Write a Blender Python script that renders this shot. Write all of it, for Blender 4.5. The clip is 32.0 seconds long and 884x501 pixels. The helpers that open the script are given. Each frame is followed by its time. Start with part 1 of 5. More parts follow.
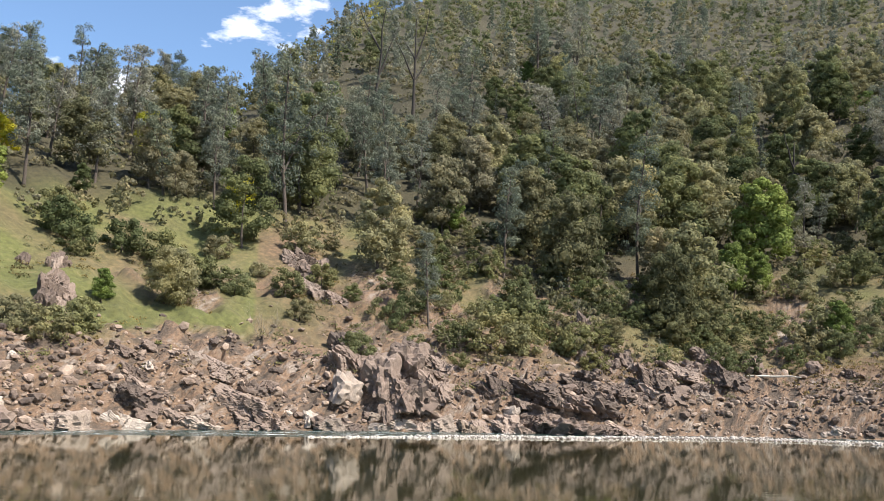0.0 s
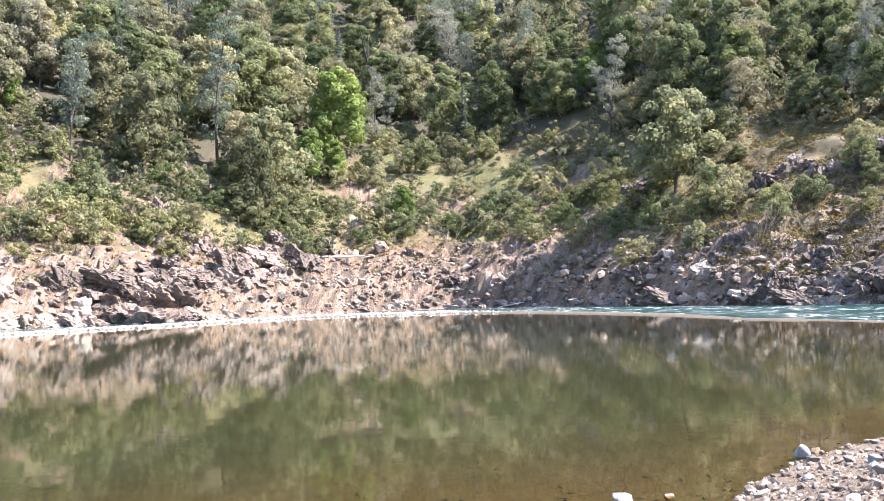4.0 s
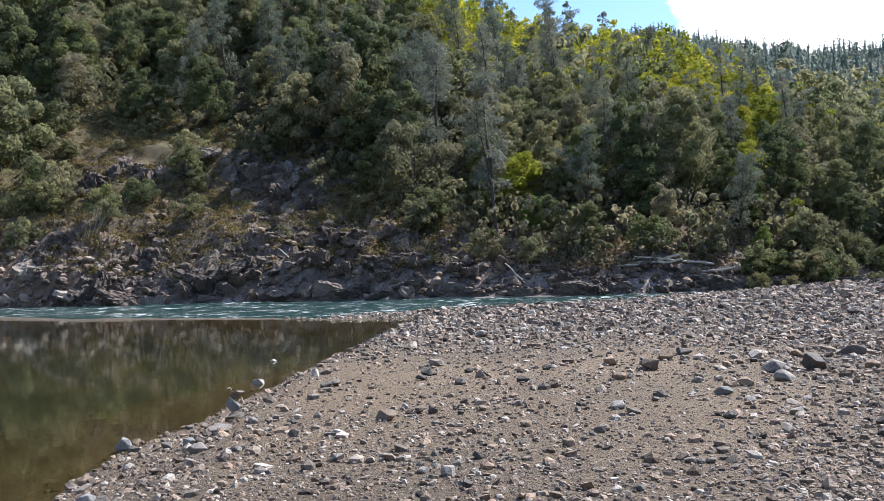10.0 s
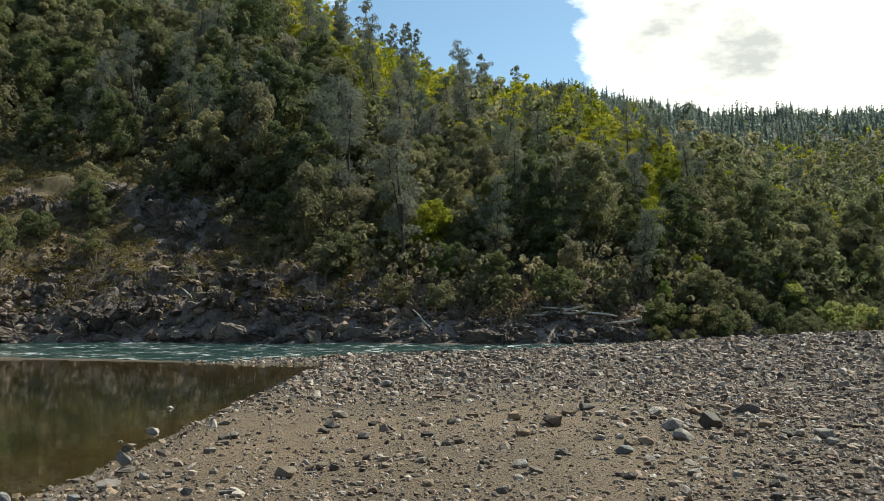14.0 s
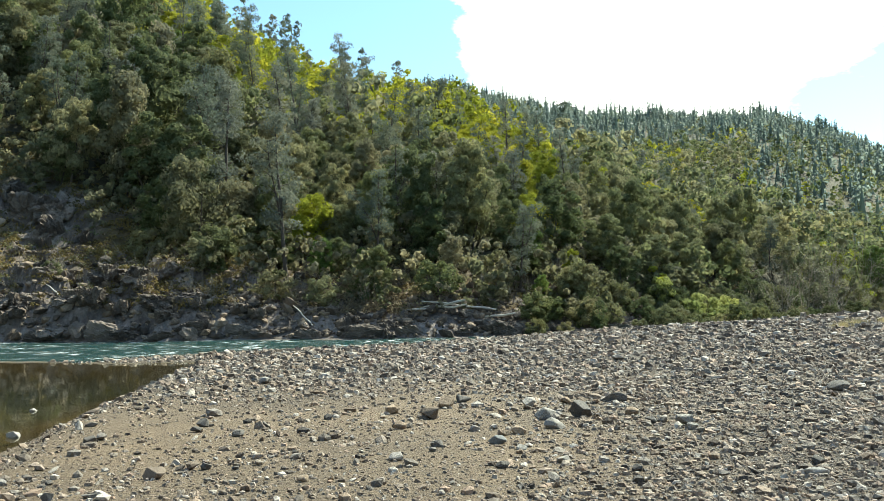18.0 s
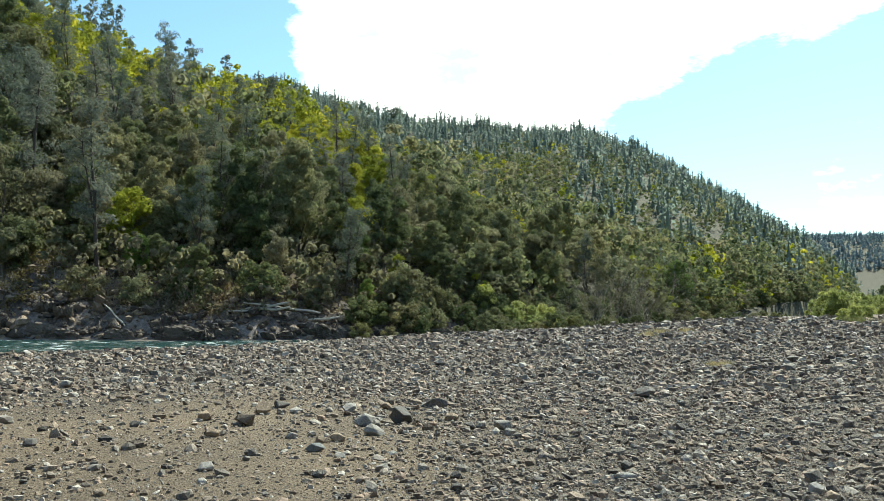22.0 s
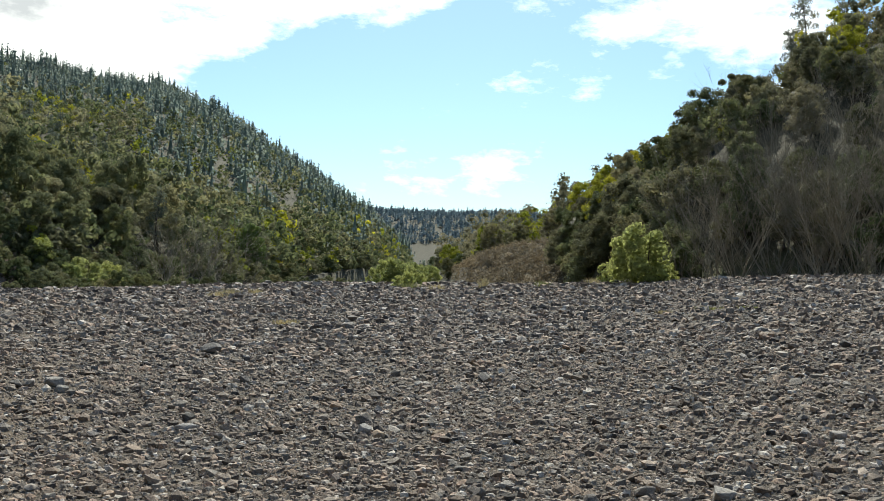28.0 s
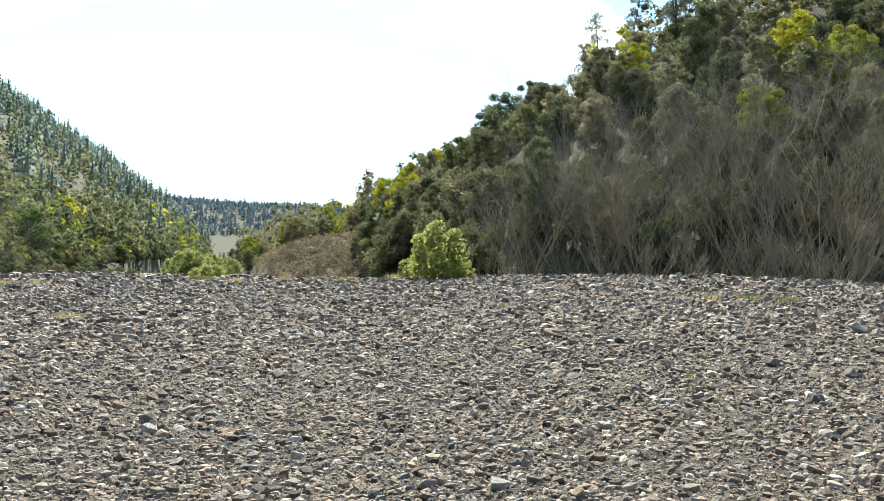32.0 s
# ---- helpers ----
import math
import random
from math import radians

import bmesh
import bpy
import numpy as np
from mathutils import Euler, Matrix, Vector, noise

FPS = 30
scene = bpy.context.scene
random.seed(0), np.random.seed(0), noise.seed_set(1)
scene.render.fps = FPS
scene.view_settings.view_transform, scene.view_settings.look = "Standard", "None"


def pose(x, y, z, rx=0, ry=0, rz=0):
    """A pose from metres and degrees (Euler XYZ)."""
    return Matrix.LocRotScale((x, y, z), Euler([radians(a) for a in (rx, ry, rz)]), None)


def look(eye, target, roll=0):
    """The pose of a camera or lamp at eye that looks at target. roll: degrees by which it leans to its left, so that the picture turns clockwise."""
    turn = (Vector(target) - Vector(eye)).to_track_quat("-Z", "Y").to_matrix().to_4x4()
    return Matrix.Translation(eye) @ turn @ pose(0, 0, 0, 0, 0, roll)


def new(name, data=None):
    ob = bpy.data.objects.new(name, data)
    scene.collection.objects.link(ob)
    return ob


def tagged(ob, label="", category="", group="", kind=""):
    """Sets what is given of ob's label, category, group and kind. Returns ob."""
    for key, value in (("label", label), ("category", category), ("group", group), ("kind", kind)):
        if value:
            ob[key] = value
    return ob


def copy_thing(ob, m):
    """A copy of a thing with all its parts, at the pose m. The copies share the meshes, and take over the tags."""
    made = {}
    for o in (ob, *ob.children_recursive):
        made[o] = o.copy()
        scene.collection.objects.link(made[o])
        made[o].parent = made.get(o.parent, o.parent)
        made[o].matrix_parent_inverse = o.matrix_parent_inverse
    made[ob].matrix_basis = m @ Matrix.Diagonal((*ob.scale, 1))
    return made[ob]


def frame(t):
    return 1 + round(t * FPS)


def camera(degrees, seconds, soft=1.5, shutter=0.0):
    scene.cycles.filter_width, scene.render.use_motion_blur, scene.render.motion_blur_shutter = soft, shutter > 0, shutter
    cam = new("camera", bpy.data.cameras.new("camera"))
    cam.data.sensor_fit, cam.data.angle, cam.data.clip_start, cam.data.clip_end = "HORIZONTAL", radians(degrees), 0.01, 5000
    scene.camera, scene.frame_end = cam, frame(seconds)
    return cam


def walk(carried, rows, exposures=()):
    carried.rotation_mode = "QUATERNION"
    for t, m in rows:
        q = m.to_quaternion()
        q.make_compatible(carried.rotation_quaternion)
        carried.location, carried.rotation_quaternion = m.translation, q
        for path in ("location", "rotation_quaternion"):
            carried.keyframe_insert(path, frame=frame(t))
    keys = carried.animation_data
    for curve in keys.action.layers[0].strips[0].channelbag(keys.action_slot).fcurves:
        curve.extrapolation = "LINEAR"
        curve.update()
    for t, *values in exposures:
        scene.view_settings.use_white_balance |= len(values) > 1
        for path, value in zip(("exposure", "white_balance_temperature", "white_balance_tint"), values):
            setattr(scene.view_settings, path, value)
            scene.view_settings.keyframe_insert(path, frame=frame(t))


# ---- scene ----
import itertools

cam = camera(52.73, 32.0, soft=0.75)

PATH = [  # seconds, place, heading to the left of +y, tilt, lean
    (0, -0.332, 0.142, 1.934, 0.139, 10.148, 1.347), (0.5, -0.279, 0.149, 1.949, -6.091, 9.977, 1.333),
    (1, -0.242, 0.114, 1.958, -10.532, 9.733, 1.173), (1.5, -0.211, 0.124, 1.972, -13.826, 8.376, 0.725),
    (2, -0.182, 0.126, 1.974, -16.069, 6.876, 0.474), (2.5, -0.151, 0.173, 1.978, -17.577, 6.563, 0.318),
    (4.5, 0.052, 0.227, 1.941, -30.433, 1.549, -1.996), (5, 0.065, 0.267, 1.949, -35.161, 1.869, -1.797),
    (5.5, 0.027, 0.280, 1.940, -40.132, 2.021, -1.510), (6, -0.039, 0.259, 1.930, -44.149, 2.025, -1.335),
    (6.5, -0.077, 0.228, 1.920, -45.605, 1.897, -1.493), (7, -0.094, 0.188, 1.911, -48.519, 1.498, -1.768),
    (7.5, -0.110, 0.144, 1.897, -52.490, 1.233, -1.863), (8, -0.113, 0.117, 1.884, -56.245, 1.060, -1.798),
    (8.5, -0.112, 0.109, 1.881, -59.698, 0.761, -1.913), (9, -0.122, 0.093, 1.891, -62.065, 0.618, -1.883),
    (9.5, -0.132, 0.076, 1.899, -64.847, 0.809, -1.852), (10, -0.145, 0.049, 1.918, -67.564, 1.364, -1.765),
    (10.5, -0.153, 0.040, 1.937, -68.843, 2.385, -1.793), (11, -0.147, 0.041, 1.950, -69.640, 2.796, -1.877),
    (11.5, -0.134, 0.053, 1.957, -70.125, 2.745, -1.651), (12, -0.110, 0.075, 1.960, -70.779, 2.428, -1.182),
    (12.5, -0.092, 0.087, 1.985, -71.306, 2.505, -0.916), (13, -0.091, 0.086, 2.009, -71.362, 3.097, -0.542),
    (13.5, -0.100, 0.075, 2.026, -71.602, 3.839, -0.294), (14, -0.087, 0.059, 2.019, -73.442, 4.126, -0.227),
    (14.5, -0.083, 0.046, 2.011, -74.717, 4.244, -0.318), (16.5, -0.082, 0.026, 2.009, -76.994, 3.923, -0.965),
    (17, -0.105, -0.004, 2.010, -78.307, 3.926, -0.993), (17.5, -0.106, -0.020, 2.006, -79.685, 3.862, -1.003),
    (18, -0.107, -0.018, 2.014, -81.026, 3.720, -0.831), (18.5, -0.106, -0.025, 2.014, -82.606, 3.715, -0.863),
    (19, -0.117, -0.030, 2.010, -84.102, 3.738, -0.829), (19.5, -0.128, -0.040, 2.000, -85.457, 3.627, -0.842),
    (20, -0.114, -0.053, 1.993, -87.304, 3.454, -0.823), (20.5, -0.083, -0.053, 1.995, -88.719, 3.349, -0.591),
    (21, -0.041, -0.040, 2.008, -89.324, 3.229, -0.290), (21.5, 0.041, -0.031, 2.022, -91.046, 3.461, -0.240),
    (22, 0.120, -0.021, 2.017, -92.145, 3.927, 0.360), (22.5, 0.180, 0.027, 2.013, -92.688, 4.380, 0.852),
    (23, 0.210, 0.080, 1.998, -93.292, 4.729, 0.798), (23.5, 0.210, 0.110, 1.974, -96.100, 4.982, 0.557),
    (24, 0.226, 0.086, 1.947, -97.499, 5.251, 0.282), (24.5, 0.287, 0.021, 1.926, -99.954, 4.658, 0.673),
    (25, 0.282, -0.027, 1.916, -104.739, 4.388, 1.220), (25.5, 0.285, -0.056, 1.898, -107.668, 3.655, 1.410),
    (27.5, 0.116, -0.027, 1.917, -117.686, 2.490, 2.069), (28, 0.128, -0.041, 1.907, -119.074, 2.131, 2.079),
    (28.5, 0.087, -0.045, 1.920, -121.698, 1.966, 2.089), (29, 0.070, -0.053, 1.930, -124.383, 1.987, 2.127),
    (29.5, 0.083, -0.050, 1.934, -126.042, 2.328, 2.203), (30, 0.102, -0.047, 1.929, -126.254, 2.500, 2.210),
    (30.5, 0.091, -0.043, 1.928, -126.470, 2.483, 2.300), (31, 0.063, -0.050, 1.929, -127.663, 2.413, 2.407),
    (31.5, 0.035, -0.064, 1.929, -129.678, 2.336, 2.584), (32, 0.032, -0.071, 1.936, -131.647, 2.322, 2.936),
]


def view(x, y, z, yaw, pitch, roll):
    return Matrix.Translation((x, y, z)) @ pose(0, 0, 0, 90 + pitch, 0, yaw) @ pose(0, 0, 0, 0, 0, roll)


EXPOSURES = [  # seconds, stops, white balance
    (0, 0.95, 6900, 14), (1, 1.25, 6700, 16), (2, 2.30, 6500, 20), (2.5, 2.30, 6450, 20), (4.5, 2.30, 6250, 20), (6, 2.00, 6000, 21),
    (7, 1.80, 5900, 22), (9, 1.40, 6000, 20), (10, 0.95, 6200, 14), (11, 0.60, 6500, 10), (13, 0.55, 7200, 3), (14, 0.35, 7200, 1),
    (16.5, 1.18, 7100, -1), (19, 1.08, 6800, -8), (22.5, 0.75, 6700, -6), (23, 0.60, 6700, -2), (24, -0.40, 6900, 2), (25, 0.05, 6800, 0),
    (25.5, 0.10, 6800, 0), (27.5, 0.35, 6700, 2), (29, 0.40, 6800, 4), (30, 0.60, 6800, 4), (31, 1.10, 6800, -1), (32, 1.30, 6800, 0),
]
walk(cam, [(t, view(*rest)) for t, *rest in PATH], EXPOSURES)

# ---------------------------------------------------------------- light
SUN_BEARING, SUN_HEIGHT = 122.0, 50.0


def toward(bearing, height):
    b, e = radians(bearing), radians(height)
    return Vector((math.sin(b) * math.cos(e), math.cos(b) * math.cos(e), math.sin(e)))


world = bpy.data.worlds.new("sky")
scene.world = world
world.use_nodes = True
wn, wl = world.node_tree.nodes, world.node_tree.links
background = wn["Background"]
sky = wn.new("ShaderNodeTexSky")
sky.sky_type = "NISHITA"
sky.sun_disc = False
sky.sun_elevation = radians(SUN_HEIGHT)
sky.sun_rotation = radians(SUN_BEARING)
sky.air_density, sky.dust_density, sky.ozone_density = 1.0, 0.6, 1.4
coord = wn.new("ShaderNodeTexCoord")
stretch = wn.new("ShaderNodeMapping")
stretch.inputs["Scale"].default_value = (1.5, 1.5, 3.6)
stretch.inputs["Location"].default_value = (0.35, 0.1, 0.2)
cloud = wn.new("ShaderNodeTexNoise")
cloud.inputs["Scale"].default_value = 2.3
cloud.inputs["Detail"].default_value = 9.0
cloud.inputs["Roughness"].default_value = 0.63
wl.new(coord.outputs["Generated"], stretch.inputs["Vector"])
wl.new(stretch.outputs["Vector"], cloud.inputs["Vector"])


def bank_of_cloud(direction, inner, outer, weight):
    """A weight that grows toward the middle of a bank of cloud."""
    dot = wn.new("ShaderNodeVectorMath")
    dot.operation = "DOT_PRODUCT"
    dot.inputs[1].default_value = direction
    wl.new(coord.outputs["Generated"], dot.inputs[0])
    span = wn.new("ShaderNodeMapRange")
    span.inputs["From Min"].default_value, span.inputs["From Max"].default_value = math.cos(radians(outer)), math.cos(radians(inner))
    span.inputs["To Max"].default_value = weight
    span.interpolation_type = "SMOOTHSTEP"
    wl.new(dot.outputs["Value"], span.inputs["Value"])
    return span.outputs["Result"]


cover = cloud.outputs["Fac"]
for direction, inner, outer, weight in ((toward(96, 25), 3, 19, 0.22), (toward(89, 16), 1, 7, 0.08), (toward(115, 27), 2, 13, 0.24), (toward(134, 25), 4, 13, 0.09), (toward(66, 30), 2, 13, 0.14), (toward(-14, 23), 2, 12, 0.0), (toward(76, 18), 2, 8, -0.2)):
    plus = wn.new("ShaderNodeMath")
    wl.new(cover, plus.inputs[0])
    wl.new(bank_of_cloud(direction, inner, outer, weight), plus.inputs[1])
    cover = plus.outputs["Value"]
cloud_ramp = wn.new("ShaderNodeValToRGB")
cloud_ramp.color_ramp.elements[0].position = 0.57
cloud_ramp.color_ramp.elements[1].position = 0.70
cloud_mix = wn.new("ShaderNodeMixRGB")
wl.new(cover, cloud_ramp.inputs["Fac"])
shade = wn.new("ShaderNodeValToRGB")
shade.color_ramp.elements[0].position, shade.color_ramp.elements[0].color = 0.64, (11.5, 11.5, 11.5, 1)
shade.color_ramp.elements[1].position, shade.color_ramp.elements[1].color = 0.84, (4.4, 4.6, 4.9, 1)
wl.new(cover, shade.inputs["Fac"])
wl.new(shade.outputs["Color"], cloud_mix.inputs["Color2"])
wl.new(cloud_ramp.outputs["Color"], cloud_mix.inputs["Fac"])
clear_sky = wn.new("ShaderNodeMixRGB")
clear_sky.blend_type = "MULTIPLY"
clear_sky.inputs["Fac"].default_value, clear_sky.inputs["Color2"].default_value = 1.0, (0.72, 0.86, 0.95, 1)
wl.new(sky.outputs["Color"], clear_sky.inputs["Color1"])
wl.new(clear_sky.outputs["Color"], cloud_mix.inputs["Color1"])
wl.new(cloud_mix.outputs["Color"], background.inputs["Color"])
background.inputs["Strength"].default_value = 0.13

sun = new("sun", bpy.data.lights.new("sun", "SUN"))
sun.data.energy, sun.data.angle, sun.data.color = 5.0, radians(0.6), (1.0, 0.955, 0.88)
sun.matrix_world = look(toward(SUN_BEARING, SUN_HEIGHT) * 50, (0, 0, 0))

# ---------------------------------------------------------------- materials


def material(name):
    m = bpy.data.materials.new(name)
    m.use_nodes = True
    n, l = m.node_tree.nodes, m.node_tree.links
    return m, n, l, n["Principled BSDF"]


def noise_node(n, l, scale, detail=4.0, rough=0.6, vector=None):
    t = n.new("ShaderNodeTexNoise")
    t.inputs["Scale"].default_value, t.inputs["Detail"].default_value, t.inputs["Roughness"].default_value = scale, detail, rough
    if vector is None:
        c = n.new("ShaderNodeNewGeometry")
        vector = c.outputs["Position"]
    l.new(vector, t.inputs["Vector"])
    return t.outputs["Fac"]


def ramp_node(n, l, fac, stops):
    r = n.new("ShaderNodeValToRGB")
    e = r.color_ramp.elements
    while len(e) < len(stops):
        e.new(0.5)
    for k, (p, c) in enumerate(stops):
        e[k].position, e[k].color = p, (*c, 1)
    l.new(fac, r.inputs["Fac"])
    return r.outputs["Color"]


def mix_node(n, l, fac, a, b, mode="MIX"):
    x = n.new("ShaderNodeMixRGB")
    x.blend_type = mode
    for key, v in (("Fac", fac), ("Color1", a), ("Color2", b)):
        if isinstance(v, (int, float)):
            x.inputs[key].default_value = v
        elif isinstance(v, tuple):
            x.inputs[key].default_value = (*v, 1)
        else:
            l.new(v, x.inputs[key])
    return x.outputs["Color"]


def bump_node(n, l, height, strength, distance, target, previous=None):
    b = n.new("ShaderNodeBump")
    b.inputs["Strength"].default_value, b.inputs["Distance"].default_value = strength, distance
    l.new(height, b.inputs["Height"])
    if previous is not None:
        l.new(previous, b.inputs["Normal"])
    l.new(b.outputs["Normal"], target)
    return b.outputs["Normal"]


def leaf_material(name, dark, mid, light, translucent=0.5):
    """Foliage that differs from plant to plant and from clump to clump."""
    m, n, l, p = material(name)
    info, geo = n.new("ShaderNodeObjectInfo"), n.new("ShaderNodeNewGeometry")
    tone, plus, wrap = n.new("ShaderNodeAttribute"), n.new("ShaderNodeMath"), n.new("ShaderNodeMath")
    tone.attribute_name, wrap.operation = "tone", "FRACT"
    l.new(info.outputs["Random"], plus.inputs[0])
    l.new(tone.outputs["Fac"], plus.inputs[1])
    l.new(plus.outputs["Value"], wrap.inputs[0])
    mid_mix = ramp_node(n, l, wrap.outputs["Value"], [(0.0, dark), (0.5, mid), (1.0, light)])
    island = ramp_node(n, l, geo.outputs["Random Per Island"], [(0.0, (0.78, 0.78, 0.78)), (1.0, (1.25, 1.25, 1.2))])
    colour = mix_node(n, l, 1.0, mid_mix, island, "MULTIPLY")
    stand = noise_node(n, l, 0.13, 3, 0.6)
    colour = mix_node(n, l, 1.0, colour, ramp_node(n, l, stand, [(0.34, (0.70, 0.74, 0.76)), (0.5, (1.0, 1.0, 1.0)), (0.66, (1.30, 1.22, 1.08))]), "MULTIPLY")
    l.new(colour, p.inputs["Base Color"])
    p.inputs["Roughness"].default_value = 0.75
    p.inputs["Specular IOR Level"].default_value = 0.12
    t = n.new("ShaderNodeBsdfTranslucent")
    l.new(colour, t.inputs["Color"])
    s = n.new("ShaderNodeMixShader")
    s.inputs["Fac"].default_value = translucent
    l.new(p.outputs["BSDF"], s.inputs[1])
    l.new(t.outputs["BSDF"], s.inputs[2])
    l.new(s.outputs["Shader"], n["Material Output"].inputs["Surface"])
    return m


def stone_material(name, stops, scale=6.0, rough=0.85, per="object"):
    m, n, l, p = material(name)
    if per == "object":
        value = n.new("ShaderNodeObjectInfo").outputs["Random"]
    else:
        value = n.new("ShaderNodeNewGeometry").outputs["Random Per Island"]
    base = ramp_node(n, l, value, stops)
    grain = noise_node(n, l, scale * 8, 5, 0.7)
    blot = noise_node(n, l, scale, 4, 0.6)
    base = mix_node(n, l, 0.6, base, ramp_node(n, l, grain, [(0.25, (0.5, 0.5, 0.5)), (0.75, (1.3, 1.3, 1.3))]), "MULTIPLY")
    base = mix_node(n, l, 0.6, base, ramp_node(n, l, blot, [(0.3, (0.6, 0.58, 0.55)), (0.7, (1.25, 1.22, 1.18))]), "MULTIPLY")
    l.new(base, p.inputs["Base Color"])
    p.inputs["Roughness"].default_value = rough
    bump_node(n, l, grain, 0.5, 0.25 / scale, p.inputs["Normal"])
    return m


LEAF_OAK = leaf_material("live oak leaves", (0.098, 0.122, 0.056), (0.172, 0.188, 0.094), (0.275, 0.262, 0.155))
LEAF_YELLOW = leaf_material("spring oak leaves", (0.22, 0.245, 0.036), (0.32, 0.335, 0.045), (0.42, 0.395, 0.045), 0.5)
LEAF_GREEN = leaf_material("bright green leaves", (0.105, 0.155, 0.045), (0.14, 0.195, 0.055), (0.19, 0.235, 0.07), 0.4)
LEAF_PINE = leaf_material("grey pine needles", (0.125, 0.152, 0.115), (0.165, 0.185, 0.145), (0.23, 0.232, 0.19), 0.36)
LEAF_FIR = leaf_material("dark conifer needles", (0.065, 0.09, 0.065), (0.085, 0.11, 0.08), (0.11, 0.13, 0.095), 0.25)
# ridge conifers: the haze of distance is put into the leaf colour
LEAF_DISTANT_HAZED = leaf_material("distant conifers with painted haze", (0.165, 0.205, 0.19), (0.195, 0.24, 0.215), (0.225, 0.265, 0.235), 0.55)
LEAF_HAZY = leaf_material("farthest conifers with painted haze", (0.14, 0.19, 0.215), (0.15, 0.20, 0.23), (0.16, 0.21, 0.24), 0.4)
LEAF_BRUSH = leaf_material("dry brush leaves", (0.115, 0.128, 0.058), (0.165, 0.168, 0.082), (0.225, 0.205, 0.12), 0.4)
LEAF_WILLOW = leaf_material("fresh willow leaves", (0.31, 0.34, 0.12), (0.34, 0.37, 0.14), (0.37, 0.39, 0.16), 0.65)

LEAF_GREY = leaf_material("grey-olive leaves", (0.12, 0.125, 0.066), (0.19, 0.184, 0.110), (0.245, 0.228, 0.155), 0.5)
LEAF_MOSS = leaf_material("brown scrub leaves", (0.085, 0.072, 0.030), (0.145, 0.112, 0.046), (0.205, 0.158, 0.058), 0.3)

LEAF_DRY = leaf_material("dry grass stems", (0.16, 0.13, 0.085), (0.22, 0.175, 0.115), (0.28, 0.225, 0.15), 0.4)

BARK, n, l, p = material("bark")
l.new(ramp_node(n, l, noise_node(n, l, 9, 5), [(0.3, (0.035, 0.028, 0.022)), (0.7, (0.11, 0.09, 0.075))]), p.inputs["Base Color"])
p.inputs["Roughness"].default_value = 0.95
TWIG, n, l, p = material("bare twigs")
l.new(ramp_node(n, l, n.new("ShaderNodeObjectInfo").outputs["Random"], [(0.0, (0.19, 0.168, 0.125)), (1.0, (0.31, 0.275, 0.21))]), p.inputs["Base Color"])
p.inputs["Roughness"].default_value = 0.9
DRIFTWOOD, n, l, p = material("bleached driftwood")
l.new(ramp_node(n, l, noise_node(n, l, 14, 5), [(0.3, (0.40, 0.36, 0.30)), (0.7, (0.62, 0.58, 0.50))]), p.inputs["Base Color"])
p.inputs["Roughness"].default_value = 0.9

COBBLE = stone_material("river cobble", [(0.0, (0.10, 0.09, 0.08)), (0.35, (0.165, 0.152, 0.138)), (0.6, (0.225, 0.19, 0.155)), (0.85, (0.27, 0.245, 0.22)), (1.0, (0.36, 0.335, 0.305))], 9)
PALE_COBBLE = stone_material("pale cobble", [(0.0, (0.25, 0.235, 0.21)), (1.0, (0.36, 0.34, 0.315))], 9)
TAN_COBBLE = stone_material("tan cobble", [(0.0, (0.25, 0.18, 0.12)), (1.0, (0.36, 0.28, 0.20))], 9)
BLUE_COBBLE = stone_material("blue-grey stone", [(0.0, (0.15, 0.162, 0.165)), (1.0, (0.23, 0.24, 0.24))], 9)
DARK_COBBLE = stone_material("dark stone", [(0.0, (0.085, 0.08, 0.075)), (1.0, (0.14, 0.125, 0.11))], 9)
BROWN_COBBLE = stone_material("brown stone", [(0.0, (0.15, 0.115, 0.085)), (1.0, (0.21, 0.165, 0.125))], 9)
PEBBLES = stone_material("river pebbles", [(0.0, (0.050, 0.043, 0.038)), (0.2, (0.165, 0.120, 0.086)), (0.38, (0.145, 0.130, 0.113)), (0.55, (0.305, 0.225, 0.160)), (0.7, (0.225, 0.205, 0.178)), (0.82, (0.33, 0.232, 0.168)), (0.93, (0.38, 0.34, 0.29)), (1.0, (0.56, 0.51, 0.45))], 9, 0.85, "island")
BANK_ROCK = stone_material("bank rock", [(0.0, (0.095, 0.073, 0.060)), (0.5, (0.17, 0.128, 0.104)), (1.0, (0.27, 0.215, 0.178))], 1.4)
BANK_RUBBLE = stone_material("bank rubble", [(0.0, (0.07, 0.054, 0.045)), (0.5, (0.175, 0.130, 0.102)), (1.0, (0.37, 0.29, 0.23))], 1.2, 0.85, "island")
LEDGE_ROCK = stone_material("mossy brown ledge rock", [(0.0, (0.075, 0.060, 0.050)), (0.5, (0.140, 0.110, 0.088)), (1.0, (0.215, 0.175, 0.145))], 1.4)
LEDGE_RUBBLE = stone_material("brown ledge rubble", [(0.0, (0.05, 0.04, 0.033)), (0.5, (0.12, 0.088, 0.062)), (1.0, (0.33, 0.25, 0.18))], 1.2, 0.85, "island")
BLEACHED_ROCK = stone_material("bleached bank rock", [(0.0, (0.19, 0.155, 0.125)), (0.5, (0.29, 0.24, 0.20)), (1.0, (0.42, 0.37, 0.32))], 1.4)
PALE_ROCK = stone_material("pale rock", [(0.0, (0.36, 0.33, 0.30)), (1.0, (0.50, 0.47, 0.43))], 1.5)

# the one sheet of ground: gravel, silt, grass, soil and rock by three masks
GROUND, n, l, p = material("ground")


def mask(name):
    a = n.new("ShaderNodeAttribute")
    a.attribute_name = name
    return a.outputs["Fac"]


